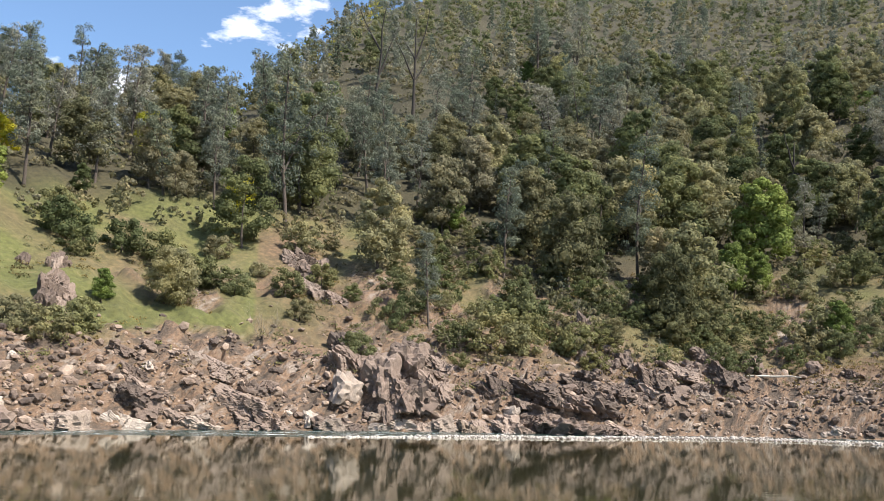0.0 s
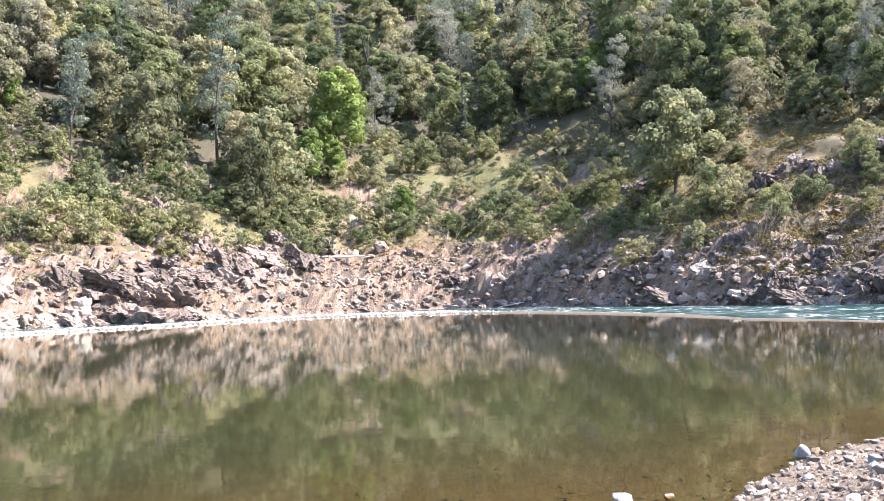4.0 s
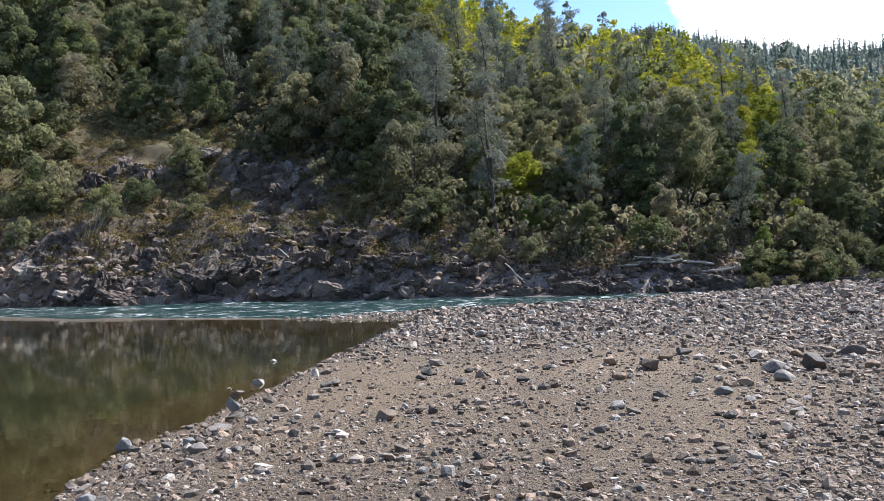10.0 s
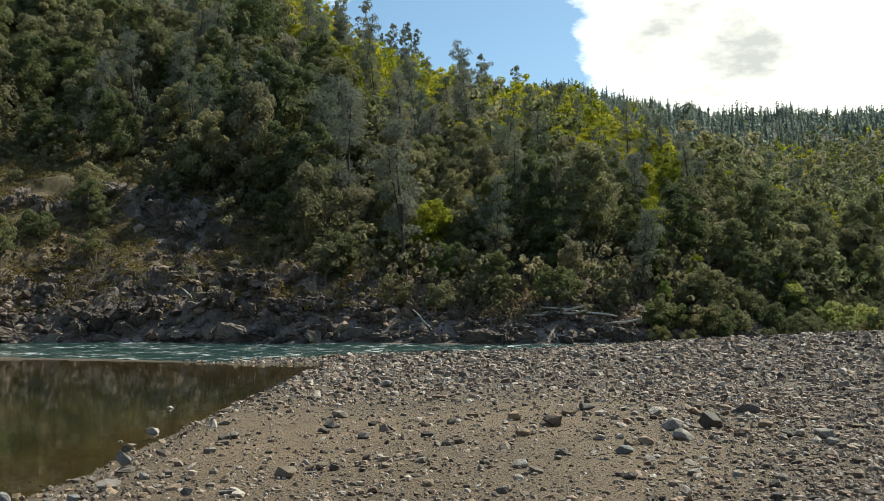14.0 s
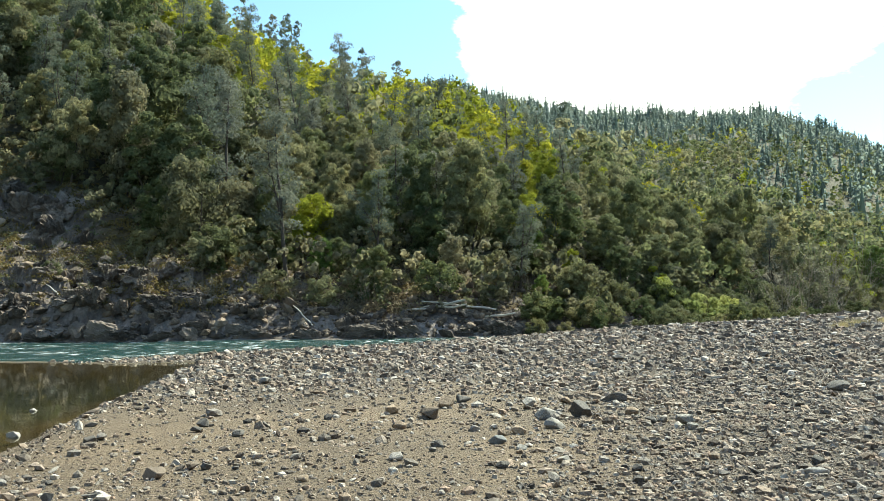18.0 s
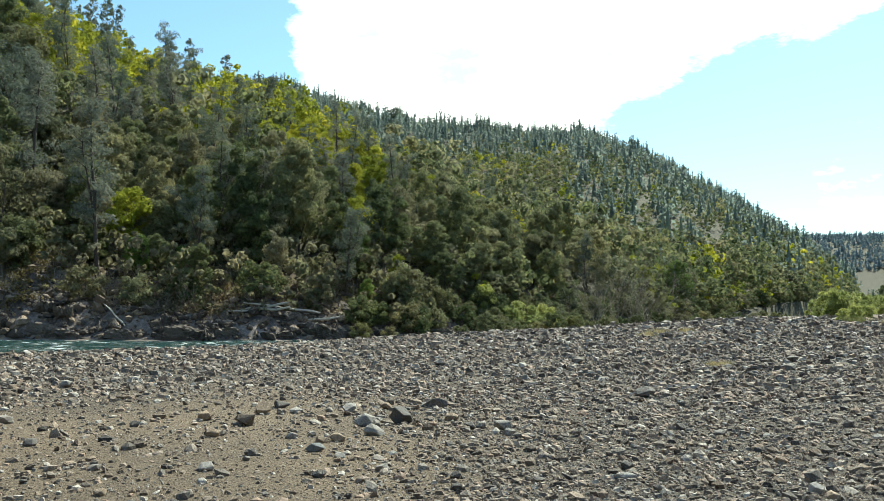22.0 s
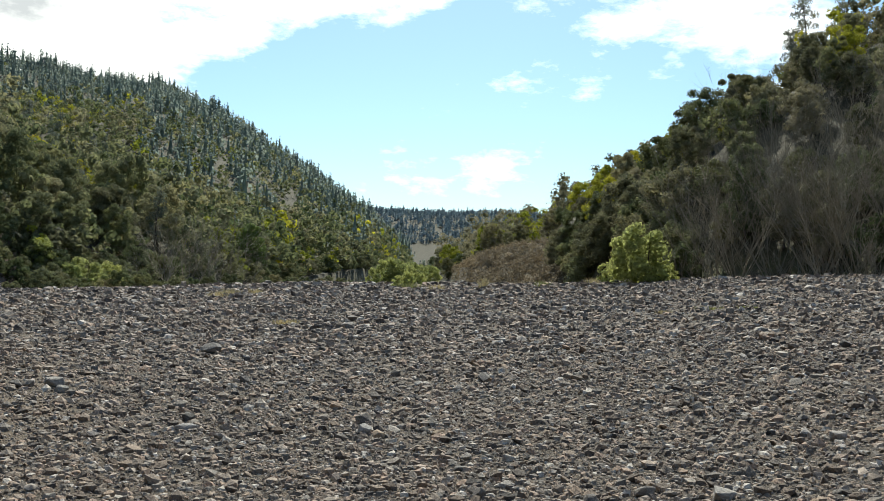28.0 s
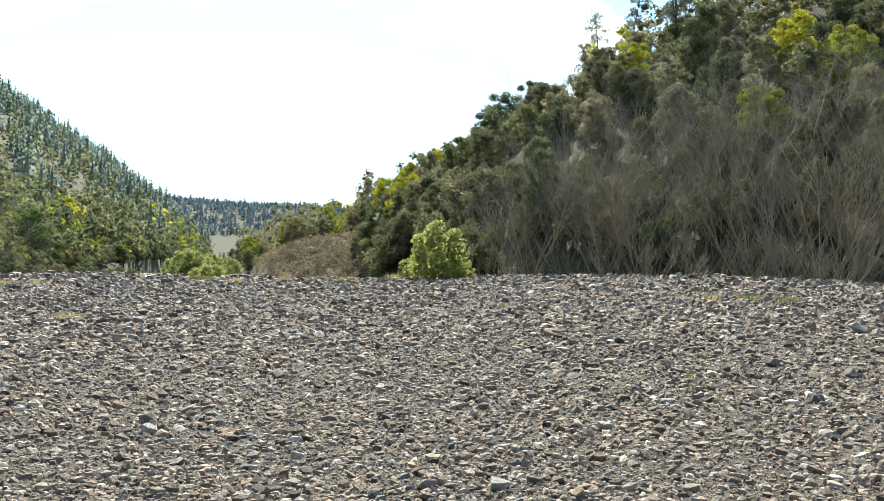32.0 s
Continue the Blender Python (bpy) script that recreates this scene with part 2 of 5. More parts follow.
fine, coarse, broad = noise_node(n, l, 34, 8, 0.75), noise_node(n, l, 1.6, 5, 0.6), noise_node(n, l, 0.14, 4, 0.6)
voro = n.new("ShaderNodeTexVoronoi")
voro.inputs["Scale"].default_value = 24
l.new(n.new("ShaderNodeNewGeometry").outputs["Position"], voro.inputs["Vector"])
# gravel sheet coloured dark, so gaps between the pebbles look shadowed
gravel = ramp_node(n, l, voro.outputs["Color"], [(0.1, (0.022, 0.017, 0.012)), (0.5, (0.060, 0.045, 0.031)), (0.9, (0.17, 0.132, 0.094))])
gravel = mix_node(n, l, 0.5, gravel, ramp_node(n, l, fine, [(0.3, (0.55, 0.55, 0.55)), (0.7, (1.3, 1.3, 1.3))]), "MULTIPLY")
sand = ramp_node(n, l, fine, [(0.32, (0.046, 0.033, 0.021)), (0.48, (0.150, 0.108, 0.068)), (0.72, (0.26, 0.195, 0.128))])
sand = mix_node(n, l, 0.5, sand, ramp_node(n, l, coarse, [(0.3, (0.6, 0.6, 0.6)), (0.7, (1.25, 1.22, 1.18))]), "MULTIPLY")
grass = ramp_node(n, l, coarse, [(0.25, (0.085, 0.098, 0.030)), (0.55, (0.165, 0.18, 0.052)), (0.75, (0.225, 0.215, 0.085)), (0.9, (0.26, 0.20, 0.11))])
soil = ramp_node(n, l, coarse, [(0.2, (0.09, 0.068, 0.044)), (0.5, (0.205, 0.138, 0.088)), (0.72, (0.33, 0.205, 0.125)), (0.9, (0.40, 0.305, 0.22))])
hill = mix_node(n, l, mask("grass"), soil, grass)
warp = n.new("ShaderNodeMapping")
dip = n.new("ShaderNodeMapping")
dip.inputs["Rotation"].default_value, warp.inputs["Scale"].default_value = (0.35, 0.95, 0.5), (0.35, 0.45, 1.3)
l.new(n.new("ShaderNodeNewGeometry").outputs["Position"], dip.inputs["Vector"])
l.new(dip.outputs["Vector"], warp.inputs["Vector"])
strata, grit = noise_node(n, l, 0.9, 5, 0.62, warp.outputs["Vector"]), noise_node(n, l, 3.4, 6, 0.7)
pale_rock = ramp_node(n, l, strata, [(0.32, (0.05, 0.039, 0.030)), (0.44, (0.10, 0.074, 0.054)), (0.52, (0.175, 0.112, 0.070)), (0.6, (0.175, 0.136, 0.105)), (0.72, (0.32, 0.275, 0.235))])
dark_rock = ramp_node(n, l, strata, [(0.3, (0.055, 0.045, 0.038)), (0.48, (0.135, 0.108, 0.092)), (0.62, (0.24, 0.20, 0.178)), (0.78, (0.42, 0.38, 0.35))])
rock = mix_node(n, l, mask("dark"), pale_rock, dark_rock)
rock = mix_node(n, l, 0.7, rock, ramp_node(n, l, grit, [(0.32, (0.42, 0.40, 0.38)), (0.5, (0.95, 0.95, 0.95)), (0.7, (1.45, 1.42, 1.38))]), "MULTIPLY")
hill = mix_node(n, l, mask("moss"), hill, ramp_node(n, l, coarse, [(0.3, (0.075, 0.056, 0.028)), (0.55, (0.15, 0.108, 0.048)), (0.75, (0.20, 0.15, 0.09))]))
# wooded ground takes a darker, olive-brown colour
hill = mix_node(n, l, mask("dark_cover"), hill, ramp_node(n, l, coarse, [(0.3, (0.035, 0.036, 0.016)), (0.7, (0.095, 0.082, 0.040))]))
hill = mix_node(n, l, 0.55, hill, ramp_node(n, l, fine, [(0.25, (0.45, 0.45, 0.42)), (0.75, (1.4, 1.4, 1.35))]), "MULTIPLY")
hill = mix_node(n, l, 1.0, hill, (0.62, 0.62, 0.62), "MULTIPLY")
hill = mix_node(n, l, 0.4, hill, ramp_node(n, l, broad, [(0.3, (0.6, 0.62, 0.58)), (0.7, (1.3, 1.25, 1.2))]), "MULTIPLY")
hill = mix_node(n, l, mask("rock"), hill, rock)
bed = ramp_node(n, l, broad, [(0.3, (0.042, 0.034, 0.016)), (0.7, (0.085, 0.060, 0.032))])
# deep bed painted darker, standing in for light lost in the water
bed = mix_node(n, l, mask("deep"), bed, (0.016, 0.027, 0.016))
bed = mix_node(n, l, 0.5, bed, ramp_node(n, l, coarse, [(0.3, (0.5, 0.5, 0.5)), (0.7, (1.3, 1.3, 1.3))]), "MULTIPLY")
shore = mix_node(n, l, mask("sand"), gravel, sand)
shore = mix_node(n, l, mask("bed"), shore, bed)
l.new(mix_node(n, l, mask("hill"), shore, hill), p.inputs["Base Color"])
p.inputs["Roughness"].default_value = 0.92
b1 = bump_node(n, l, voro.outputs["Distance"], 0.6, 0.04, p.inputs["Normal"])
b2 = bump_node(n, l, fine, 0.9, 0.04, p.inputs["Normal"], b1)
far_bump = n.new("ShaderNodeMath")
far_bump.operation = "MULTIPLY"
l.new(strata, far_bump.inputs[0])
l.new(mask("rock"), far_bump.inputs[1])
bump_node(n, l, far_bump.outputs["Value"], 0.8, 0.8, p.inputs["Normal"], b2)

# still water over a brown bed
POOL, n, l, p = material("still pool water")
gloss, clear, blend, fres = n.new("ShaderNodeBsdfGlossy"), n.new("ShaderNodeBsdfTransparent"), n.new("ShaderNodeMixShader"), n.new("ShaderNodeFresnel")
fres.inputs["IOR"].default_value = 1.33
gloss.inputs["Roughness"].default_value = 0.03
gloss.inputs["Color"].default_value = (0.84, 0.87, 0.84, 1)
clear.inputs["Color"].default_value = (0.86, 0.80, 0.60, 1)
flat = n.new("ShaderNodeMapping")
flat.inputs["Scale"].default_value = (1.0, 1.0, 1.0)
l.new(n.new("ShaderNodeNewGeometry").outputs["Position"], flat.inputs["Vector"])
ripple = noise_node(n, l, 2.2, 3, 0.5, flat.outputs["Vector"])
bump_node(n, l, ripple, 0.035, 0.05, gloss.inputs["Normal"])
l.new(fres.outputs["Fac"], blend.inputs["Fac"])
l.new(clear.outputs["BSDF"], blend.inputs[1])
l.new(gloss.outputs["BSDF"], blend.inputs[2])
l.new(blend.outputs["Shader"], n["Material Output"].inputs["Surface"])

# quick green river with broken white crests
RIVER, n, l, p = material("quick river water")
pos = n.new("ShaderNodeNewGeometry").outputs["Position"]
chop, swell = noise_node(n, l, 1.5, 5, 0.6, pos), noise_node(n, l, 0.35, 4, 0.6, pos)
foam = mix_node(n, l, 1.0, ramp_node(n, l, swell, [(0.475, (0, 0, 0)), (0.61, (1, 1, 1))]), ramp_node(n, l, chop, [(0.505, (0, 0, 0)), (0.59, (1, 1, 1))]), "MULTIPLY")
along = n.new("ShaderNodeMapping")
along.inputs["Rotation"].default_value, along.inputs["Scale"].default_value = (0, 0, radians(52)), (0.22, 1.5, 1)
l.new(pos, along.inputs["Vector"])
streak = noise_node(n, l, 1.3, 5, 0.65, along.outputs["Vector"])
foam = mix_node(n, l, 1.0, foam, ramp_node(n, l, streak, [(0.655, (0, 0, 0)), (0.74, (0.7, 0.7, 0.7))]), "LIGHTEN")
l.new(mix_node(n, l, foam, (0.012, 0.042, 0.040), (0.72, 0.76, 0.76)), p.inputs["Base Color"])
p.inputs["Roughness"].default_value = 0.16
p.inputs["IOR"].default_value = 1.33
bump_node(n, l, chop, 0.7, 0.25, p.inputs["Normal"])

# ---------------------------------------------------------------- the lie of the land
EYE = 2.0


def table(b, text):
    pairs = [tuple(float(v) for v in q.split(":")) for q in text.split()]
    return np.interp(b, [q[0] for q in pairs], [q[1] for q in pairs])


def hashed(i, j, seed):
    h = (i * 374761393 + j * 668265263 + seed * 974634777) & 0xFFFFFFFF
    h = ((h ^ (h >> 13)) * 1274126177) & 0xFFFFFFFF
    return ((h ^ (h >> 16)) & 0xFFFF) / 65535.0


def wander(x, y, size, seed=0):
    """Smooth value noise from -1 to 1 over the plan."""
    x, y = np.asarray(x, float) / size, np.asarray(y, float) / size
    i, j = np.floor(x).astype(np.int64), np.floor(y).astype(np.int64)
    u, v = x - i, y - j
    u, v = u * u * (3 - 2 * u), v * v * (3 - 2 * v)
    a = hashed(i, j, seed) * (1 - u) + hashed(i + 1, j, seed) * u
    c = hashed(i, j + 1, seed) * (1 - u) + hashed(i + 1, j + 1, seed) * u
    return 2 * (a * (1 - v) + c * v) - 1


def smooth(lo, hi, v):
    t = np.clip((v - lo) / (hi - lo), 0, 1)
    return t * t * (3 - 2 * t)


# distances from the beach by bearing (clockwise from +y)
POOL_EDGE = "-100:4 -24:4.5 0:4.7 20:5.4 36:7 42.4:8.3 47.3:10.6 51.6:12.3 56.2:15.6 58.7:18.4 61.7:22.8 64:27 65.3:30.5 66.5:36"
SPIT_NEAR = "-100:38 -40:48 -24:58 -8:60 8:68 18:80 26:78 32:70 45:47 60:37 66.5:36.5"
SPIT_FAR = "-100:38 -40:48 -24:58 -8:60.5 8:75 18:88 26:87 32:78 45:52 60:41 66.5:45"
BAR_EDGE = "55:40 60:42 64:44 68:44.5 73:46 79:49.5 84:56 90:60 96:64 102:76 108:100 114:160 118:280 122:600"
SHORE = "-100:45 -60:50 -40:57 -24:67 -8:79 8:87 20:99 27:103 34:95 45:79 52:75 64:67 75:63 81:62 90:66 96:74 102:88 108:115 114:180 118:300 122:640"
BAR_RISE = "60:0.002 82:0.003 90:0.004 100:0.0075 112:0.0115 127:0.028 137:0.048 150:0.062 180:0.06 240:0.03 260:0.02"
BAR_CREST = "60:50 82:50 90:52 100:65 112:80 127:60 137:48 150:42 260:40"
SLOPE = "-100:0.6 -24:0.56 0:0.62 45:0.62 60:0.55 70:0.42 80:0.36 90:0.33 98:0.3 110:0.25 118:0.2"
CREST = "-100:17 -27:17.3 -16:18.6 -10:22 -7:25.5 0:28 10:29 40:28 60:25 68:17.5 75:14.5 80:14 84.6:11.5 90:8.6 94:6.2 98:3.8 104:1.4 112:0.2"
RIDGE = "60:8.6 75:12.05 81.5:12.4 90:10.8 98:9.9 101:10.0 105.7:8.35 110:6.35 114.3:3.7 117:1.4 119:0.1"
TREELINE = "-32:10.5 -24:11.5 -12:11 -3:10 4:7.5 9:4 16:4.5 20:8.2 27:7.8 34:8.8 41:9.2 46:9.4 51:9.2 55:8.4 58:7.4 62:5.6 65:4.4 68:2.4 75:1.4 95:0.7 118:0.5"
RIGHT_FOOT = "117:200 119:150 120.3:110 121:100 126:95 130:70 134:60 140:53 150:48 165:44 200:42 260:40"
RIGHT_SLOPE = "117:0.15 119.5:0.2 120.5:0.4 126:0.45 130:0.45 134:0.65 138:0.75"
RIGHT_CREST = "118:0.2 120.4:0.3 121:0.6 122:1.1 123:1.55 125:2.1 126:2.45 126.8:3.7 128.5:4.3 131:5.9 135:7.5 138:9.4 141:12 148:16 160:19 200:18 260:14"


def blocky(x, y, size, seed, strike=0.6):
    """Broken bedrock: flat, tilted faces of random cells, long in the strike."""
    c, q = math.cos(strike), math.sin(strike)
    u, v = (c * x + q * y) / (1.8 * size), (c * y - q * x) / size
    i0, j0 = np.floor(u).astype(np.int64), np.floor(v).astype(np.int64)
    best, out = np.full(u.shape, 9.0), np.zeros(u.shape)
    for di in (-1, 0, 1):
        for dj in (-1, 0, 1):
            i, j = i0 + di, j0 + dj
            a, b = u - i - hashed(i, j, seed), v - j - hashed(i, j, seed + 1)
            r = a * a + b * b
            h = 2 * hashed(i, j, seed + 2) - 1 + 2.6 * a * (2 * hashed(i, j, seed + 3) - 1) + 2.6 * b * (2 * hashed(i, j, seed + 4) - 0.8)
            out, best = np.where(r < best, h, out), np.minimum(r, best)
    return out


def bearing(x, y):
    return (np.degrees(np.arctan2(x, y)) + 100) % 360 - 100


def rockiness(x, y, b, s):
    """How far bare rock breaks through the bank: along the water, and high up the dark crag."""
    patch = wander(x, y, 9, 34) + 0.5 * wander(x, y, 4, 37)
    low = 1 - smooth(6, 10, s + 5 * patch)
    crag = smooth(46, 54, b) * (1 - smooth(68, 76, b)) * (1 - smooth(20, 32, s)) * smooth(-0.35, 0.15, patch)
    spots = 0.9 * smooth(0.25, 0.5, patch) * (1 - smooth(22, 34, s)) * smooth(-26, -20, b) * (1 - smooth(38, 44, b))
    return np.clip(np.maximum(np.maximum(low, crag), spots), 0, 1) * smooth(-0.5, 0.8, s) * (1 - smooth(92, 100, b))


def height(x, y):
    """The ground's height over the water."""
    x, y = np.asarray(x, float), np.asarray(y, float)
    b, d = bearing(x, y), np.hypot(x, y)
    shore, bar = table(b, SHORE), table(b, BAR_EDGE)
    near, s1, s2 = table(b, POOL_EDGE), table(b, SPIT_NEAR), table(b, SPIT_FAR)
    # the beach and the pool
    wob = wander(x, y, 2.3, 3) * 0.5 + wander(x, y, 0.8, 4) * 0.25
    beach = 0.42 * smooth(-0.5, 5.5, near - d) + 0.03
    depth = np.minimum(0.07 * (d - near), 1.3) * smooth(0, 6, s1 - d + 0.5)
    spit = np.where(b > -9, 0.13 * smooth(-9, -4, b) * smooth(0, 2.0, d - s1) * smooth(0, 2.0, s2 - d), 0) - 0.05
    spit -= 0.06 * smooth(42, 46, b) * (1 - smooth(60, 64, b)) * (0.5 + 0.5 * wander(x, y, 3, 8))
    z1 = np.where(d < near, beach, np.where(d < s1, -depth, spit)) + 0.02 * wob
    z1 = np.where((d > s2), np.minimum(spit, -0.05) - 0.5 * smooth(0, 4, d - s2) * smooth(0, 3, shore - d), z1)
    # the gravel bar
    rise, top = table(b, BAR_RISE), table(b, BAR_CREST)
    land = 0.42 + rise * np.minimum(d, top) + 0.035 * wob + 0.05 * wander(x, y, 7, 5) * smooth(4, 12, d)
    low = smooth(62, 66, b) * (1 - smooth(82, 92, b))
    z2 = land * (smooth(0, 7, bar - d) * (1 - low) + low * (0.3 * smooth(0, 2.5, bar - d) + 0.7 * smooth(0, 26, bar - d))) - 0.5 * smooth(0, 3, d - bar) * smooth(0, 3, shore - d)
    w = smooth(62.5, 66.4, b) * smooth(0, 2, near - d) + smooth(66.0, 67.4, b) * (1 - smooth(0, 2, near - d))
    z = z1 * (1 - w) + z2 * w
    # the wooded bank across the river
    slope, crest = table(b, SLOPE), np.tan(np.radians(table(b, CREST)))
    peak = crest * slope * shore / (slope - crest) + EYE
    s = np.maximum(d - shore, 0)
    rough = 1.6 * wander(x, y, 19, 11) + 0.9 * wander(x, y, 7, 12) + 0.35 * wander(x, y, 2.6, 13)
    crag_zone = smooth(0, 2, s) * (1 - smooth(16, 34, s)) * (0.45 + 0.55 * smooth(-0.2, 0.5, wander(x, y, 13, 14)))
    jag = 1 - np.abs(wander(x * 0.9 + 0.35 * y, y, 3.1, 15)) * 1.6 + 0.6 * (1 - 2 * np.abs(wander(x, y, 1.5, 16)))
    bank = slope * s + (1.3 - 0.8 * smooth(38, 48, b)) * smooth(0, 2.5, s) + rough * smooth(0, 22, s) + 0.7 * jag * crag_zone
    broken = rockiness(x, y, b, s)
    if np.any(broken > 0.01):
        bank = bank + broken * smooth(-1, 5, s) * (0.34 * blocky(x, y, 3.2, 81) + 0.2 * blocky(x, y, 1.4, 86) + 0.2)
    k = 0.12 * peak + 0.5
    bank = -k * np.log(np.exp(-np.minimum(bank, 400) / k) + np.exp(-peak / k)) + k * np.log1p(np.exp(-peak / k)) * 1.0
    # the far ridges
    far = np.tan(np.radians(table(b, RIDGE))) * 600 * smooth(110, 600, d) ** 0.8 * (b > 55) * (b < 121)
    far = far * (1 + 0.05 * wander(x, y, 70, 21)) + 3 * wander(x, y, 35, 22) * smooth(200, 400, d) * (far > 2)
    last = np.tan(np.radians(4.5 + 0.2 * wander(x, y, 160, 23))) * 1700 * smooth(900, 1700, d) * smooth(100, 108, b) * (1 - smooth(135, 150, b))
    hills = np.maximum(np.maximum(bank, far), last)
    across = (b < 122) & (d > shore)
    z = np.where(across, np.maximum(hills, 0.1 * smooth(0, 2, s)), z)
    # the bank that the bar leans on
    foot, rc = table(b, RIGHT_FOOT), np.tan(np.radians(table(b, RIGHT_CREST)))
    steep = table(b, RIGHT_SLOPE)
    peak2 = rc * steep * foot / np.maximum(steep - rc, 0.05) + EYE
    s3 = np.maximum(d - foot, 0)
    k2 = 0.12 * peak2 + 0.5
    up = steep * s3 + rough * smooth(0, 15, s3)
    up = -k2 * np.log(np.exp(-np.minimum(up, 400) / k2) + np.exp(-peak2 / k2)) + k2 * np.log1p(np.exp(-peak2 / k2))
    z = np.where((b > 117) & (d > foot), np.maximum(np.maximum(z2, 0.42 + rise * top) + up * smooth(117, 119, b), last), z)
    return z


def ground_at(x, y):
    return float(height(np.array([x]), np.array([y]))[0])


def polar(b, d):
    return d * np.sin(np.radians(b)), d * np.cos(np.radians(b))


def mesh_from(name, verts, faces, mat, smooth_shade=False):
    """A mesh from arrays: verts (n, 3), faces (m, 3 or 4)."""
    me = bpy.data.meshes.new(name)
    verts, faces = np.asarray(verts, np.float32), np.asarray(faces, np.int32)
    me.vertices.add(len(verts))
    me.vertices.foreach_set("co", verts.ravel())
    k = faces.shape[1]
    me.loops.add(faces.size)
    me.loops.foreach_set("vertex_index", faces.ravel())
    me.polygons.add(len(faces))
    me.polygons.foreach_set("loop_start", np.arange(0, faces.size, k, dtype=np.int32))
    me.polygons.foreach_set("use_smooth", np.full(len(faces), smooth_shade))
    me.materials.append(mat)
    me.update(calc_edges=True)
    return me


def grid_faces(rows, cols, wrap=False):
    i = np.arange(rows - 1)[:, None]
    j = np.arange(cols if wrap else cols - 1)[None, :]
    a, b = i * cols + j, i * cols + (j + 1) % cols
    return np.stack([a, b, b + cols, a + cols], -1).reshape(-1, 4)


angles = np.concatenate([np.arange(-32, 96, 0.25), np.arange(96, 165, 0.4), np.arange(165, 328, 4.0)])
reach = np.concatenate([[0.002, 0.4], np.arange(1, 14, 0.5), 14 * 1.03 ** np.arange(0, 48), np.arange(57.5, 122, 0.43), 122 * 1.035 ** np.arange(0, 30), 122 * 1.035 ** 29 * 1.1 ** np.arange(1, 26)])
bb, dd = np.meshgrid(angles, reach)
gx, gy = polar(bb, dd)
gz = height(gx, gy)
gz = np.where(dd > 2600, gz * 0, gz)
ground = new("ground", mesh_from("ground", np.stack([gx, gy, gz], -1).reshape(-1, 3)[:, :], grid_faces(len(reach), len(angles), True), GROUND, True))
tagged(ground, "grey gravel bar and steep soil and grass hillsides", "ground", kind="structure")
gb = (bearing(gx, gy)).ravel()
gd, gzf = dd.ravel(), gz.ravel()
is_hill = np.where(gb < 117, gd > table(gb, SHORE) - 1, gd > table(gb, RIGHT_FOOT)).astype(float)
is_hill = np.where((gb > 116) & (gb < 122) & (gd > table(gb, RIGHT_FOOT)), 1.0, is_hill)
sandy = smooth(38, 46, gb) * (1 - smooth(86, 104, gb)) * (1 - smooth(13, 24, gd)) * (0.75 + 0.4 * wander(gx.ravel(), gy.ravel(), 2.5, 31))
sandy = np.maximum(sandy, np.where(gb < 46, 0.8, 0) * (gd < 12))
under = (gzf < 0.03).astype(float)
grassy = 0.30 + 0.55 * wander(gx.ravel(), gy.ravel(), 9, 32) + 0.3 * wander(gx.ravel(), gy.ravel(), 3, 33)
grassy += np.where(gb < -12, 0.5, np.where(gb < 1, 0.02, np.where(gb < 60, 0.28, 0))) * smooth(4, 12, gd - table(gb, SHORE))
mound = smooth(119.8, 120.4, gb) * (1 - smooth(126.4, 127.2, gb)) * (gd < table(gb, RIGHT_FOOT) + 30)
grassy = np.where(gb > 112, 0.9 - 0.5 * mound, grassy)
grassy -= 0.7 * (1 - smooth(3, 16, gd - table(gb, SHORE))) * (gb < 110)
gs = gd - table(gb, SHORE)
rocky = rockiness(gx.ravel(), gy.ravel(), gb, gs) * (gs > -2)
rocky = np.where((gs > -2) & (gs < 0.8) & (gb < 96), 1.0, rocky)
dark = smooth(42, 54, gb)
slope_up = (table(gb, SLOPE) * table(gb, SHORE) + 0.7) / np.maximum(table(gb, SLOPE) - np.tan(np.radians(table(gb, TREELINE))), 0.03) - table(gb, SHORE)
# where that darker colour lies: above the treeline and on the right bank
woodland = np.where(gb < 118, smooth(0, 10, gs - slope_up), smooth(-1, 3, gd - table(gb, RIGHT_FOOT)) * (1 - mound))
woodland = np.maximum(woodland, smooth(94, 98, gb) * (gb < 119) * (gs > -1))
mossy = smooth(42, 50, gb) * (1 - smooth(68, 78, gb)) * smooth(1, 4, gs) * (0.7 + 0.3 * smooth(-0.35, 0.2, wander(gx.ravel(), gy.ravel(), 6, 36)))
mossy = np.maximum(mossy, 1.0 * mound * (gb > 118))
for key, values in (("dark", dark), ("moss", mossy * (1 - 0.4 * rocky)), ("deep", smooth(0.12, 0.85, -gzf)), ("rock", rocky), ("dark_cover", np.clip(woodland, 0, 1)), ("hill", is_hill), ("sand", np.clip(sandy, 0, 1)), ("bed", under), ("grass", np.clip(grassy, 0, 1))):
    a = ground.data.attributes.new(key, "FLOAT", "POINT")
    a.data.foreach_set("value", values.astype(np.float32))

corner = np.empty(len(ground.data.loops), np.int32)
ground.data.loops.foreach_get("vertex_index", corner)
ground.data.polygons.foreach_set("use_smooth", rocky[corner].reshape(-1, 4).mean(1) < 0.4)

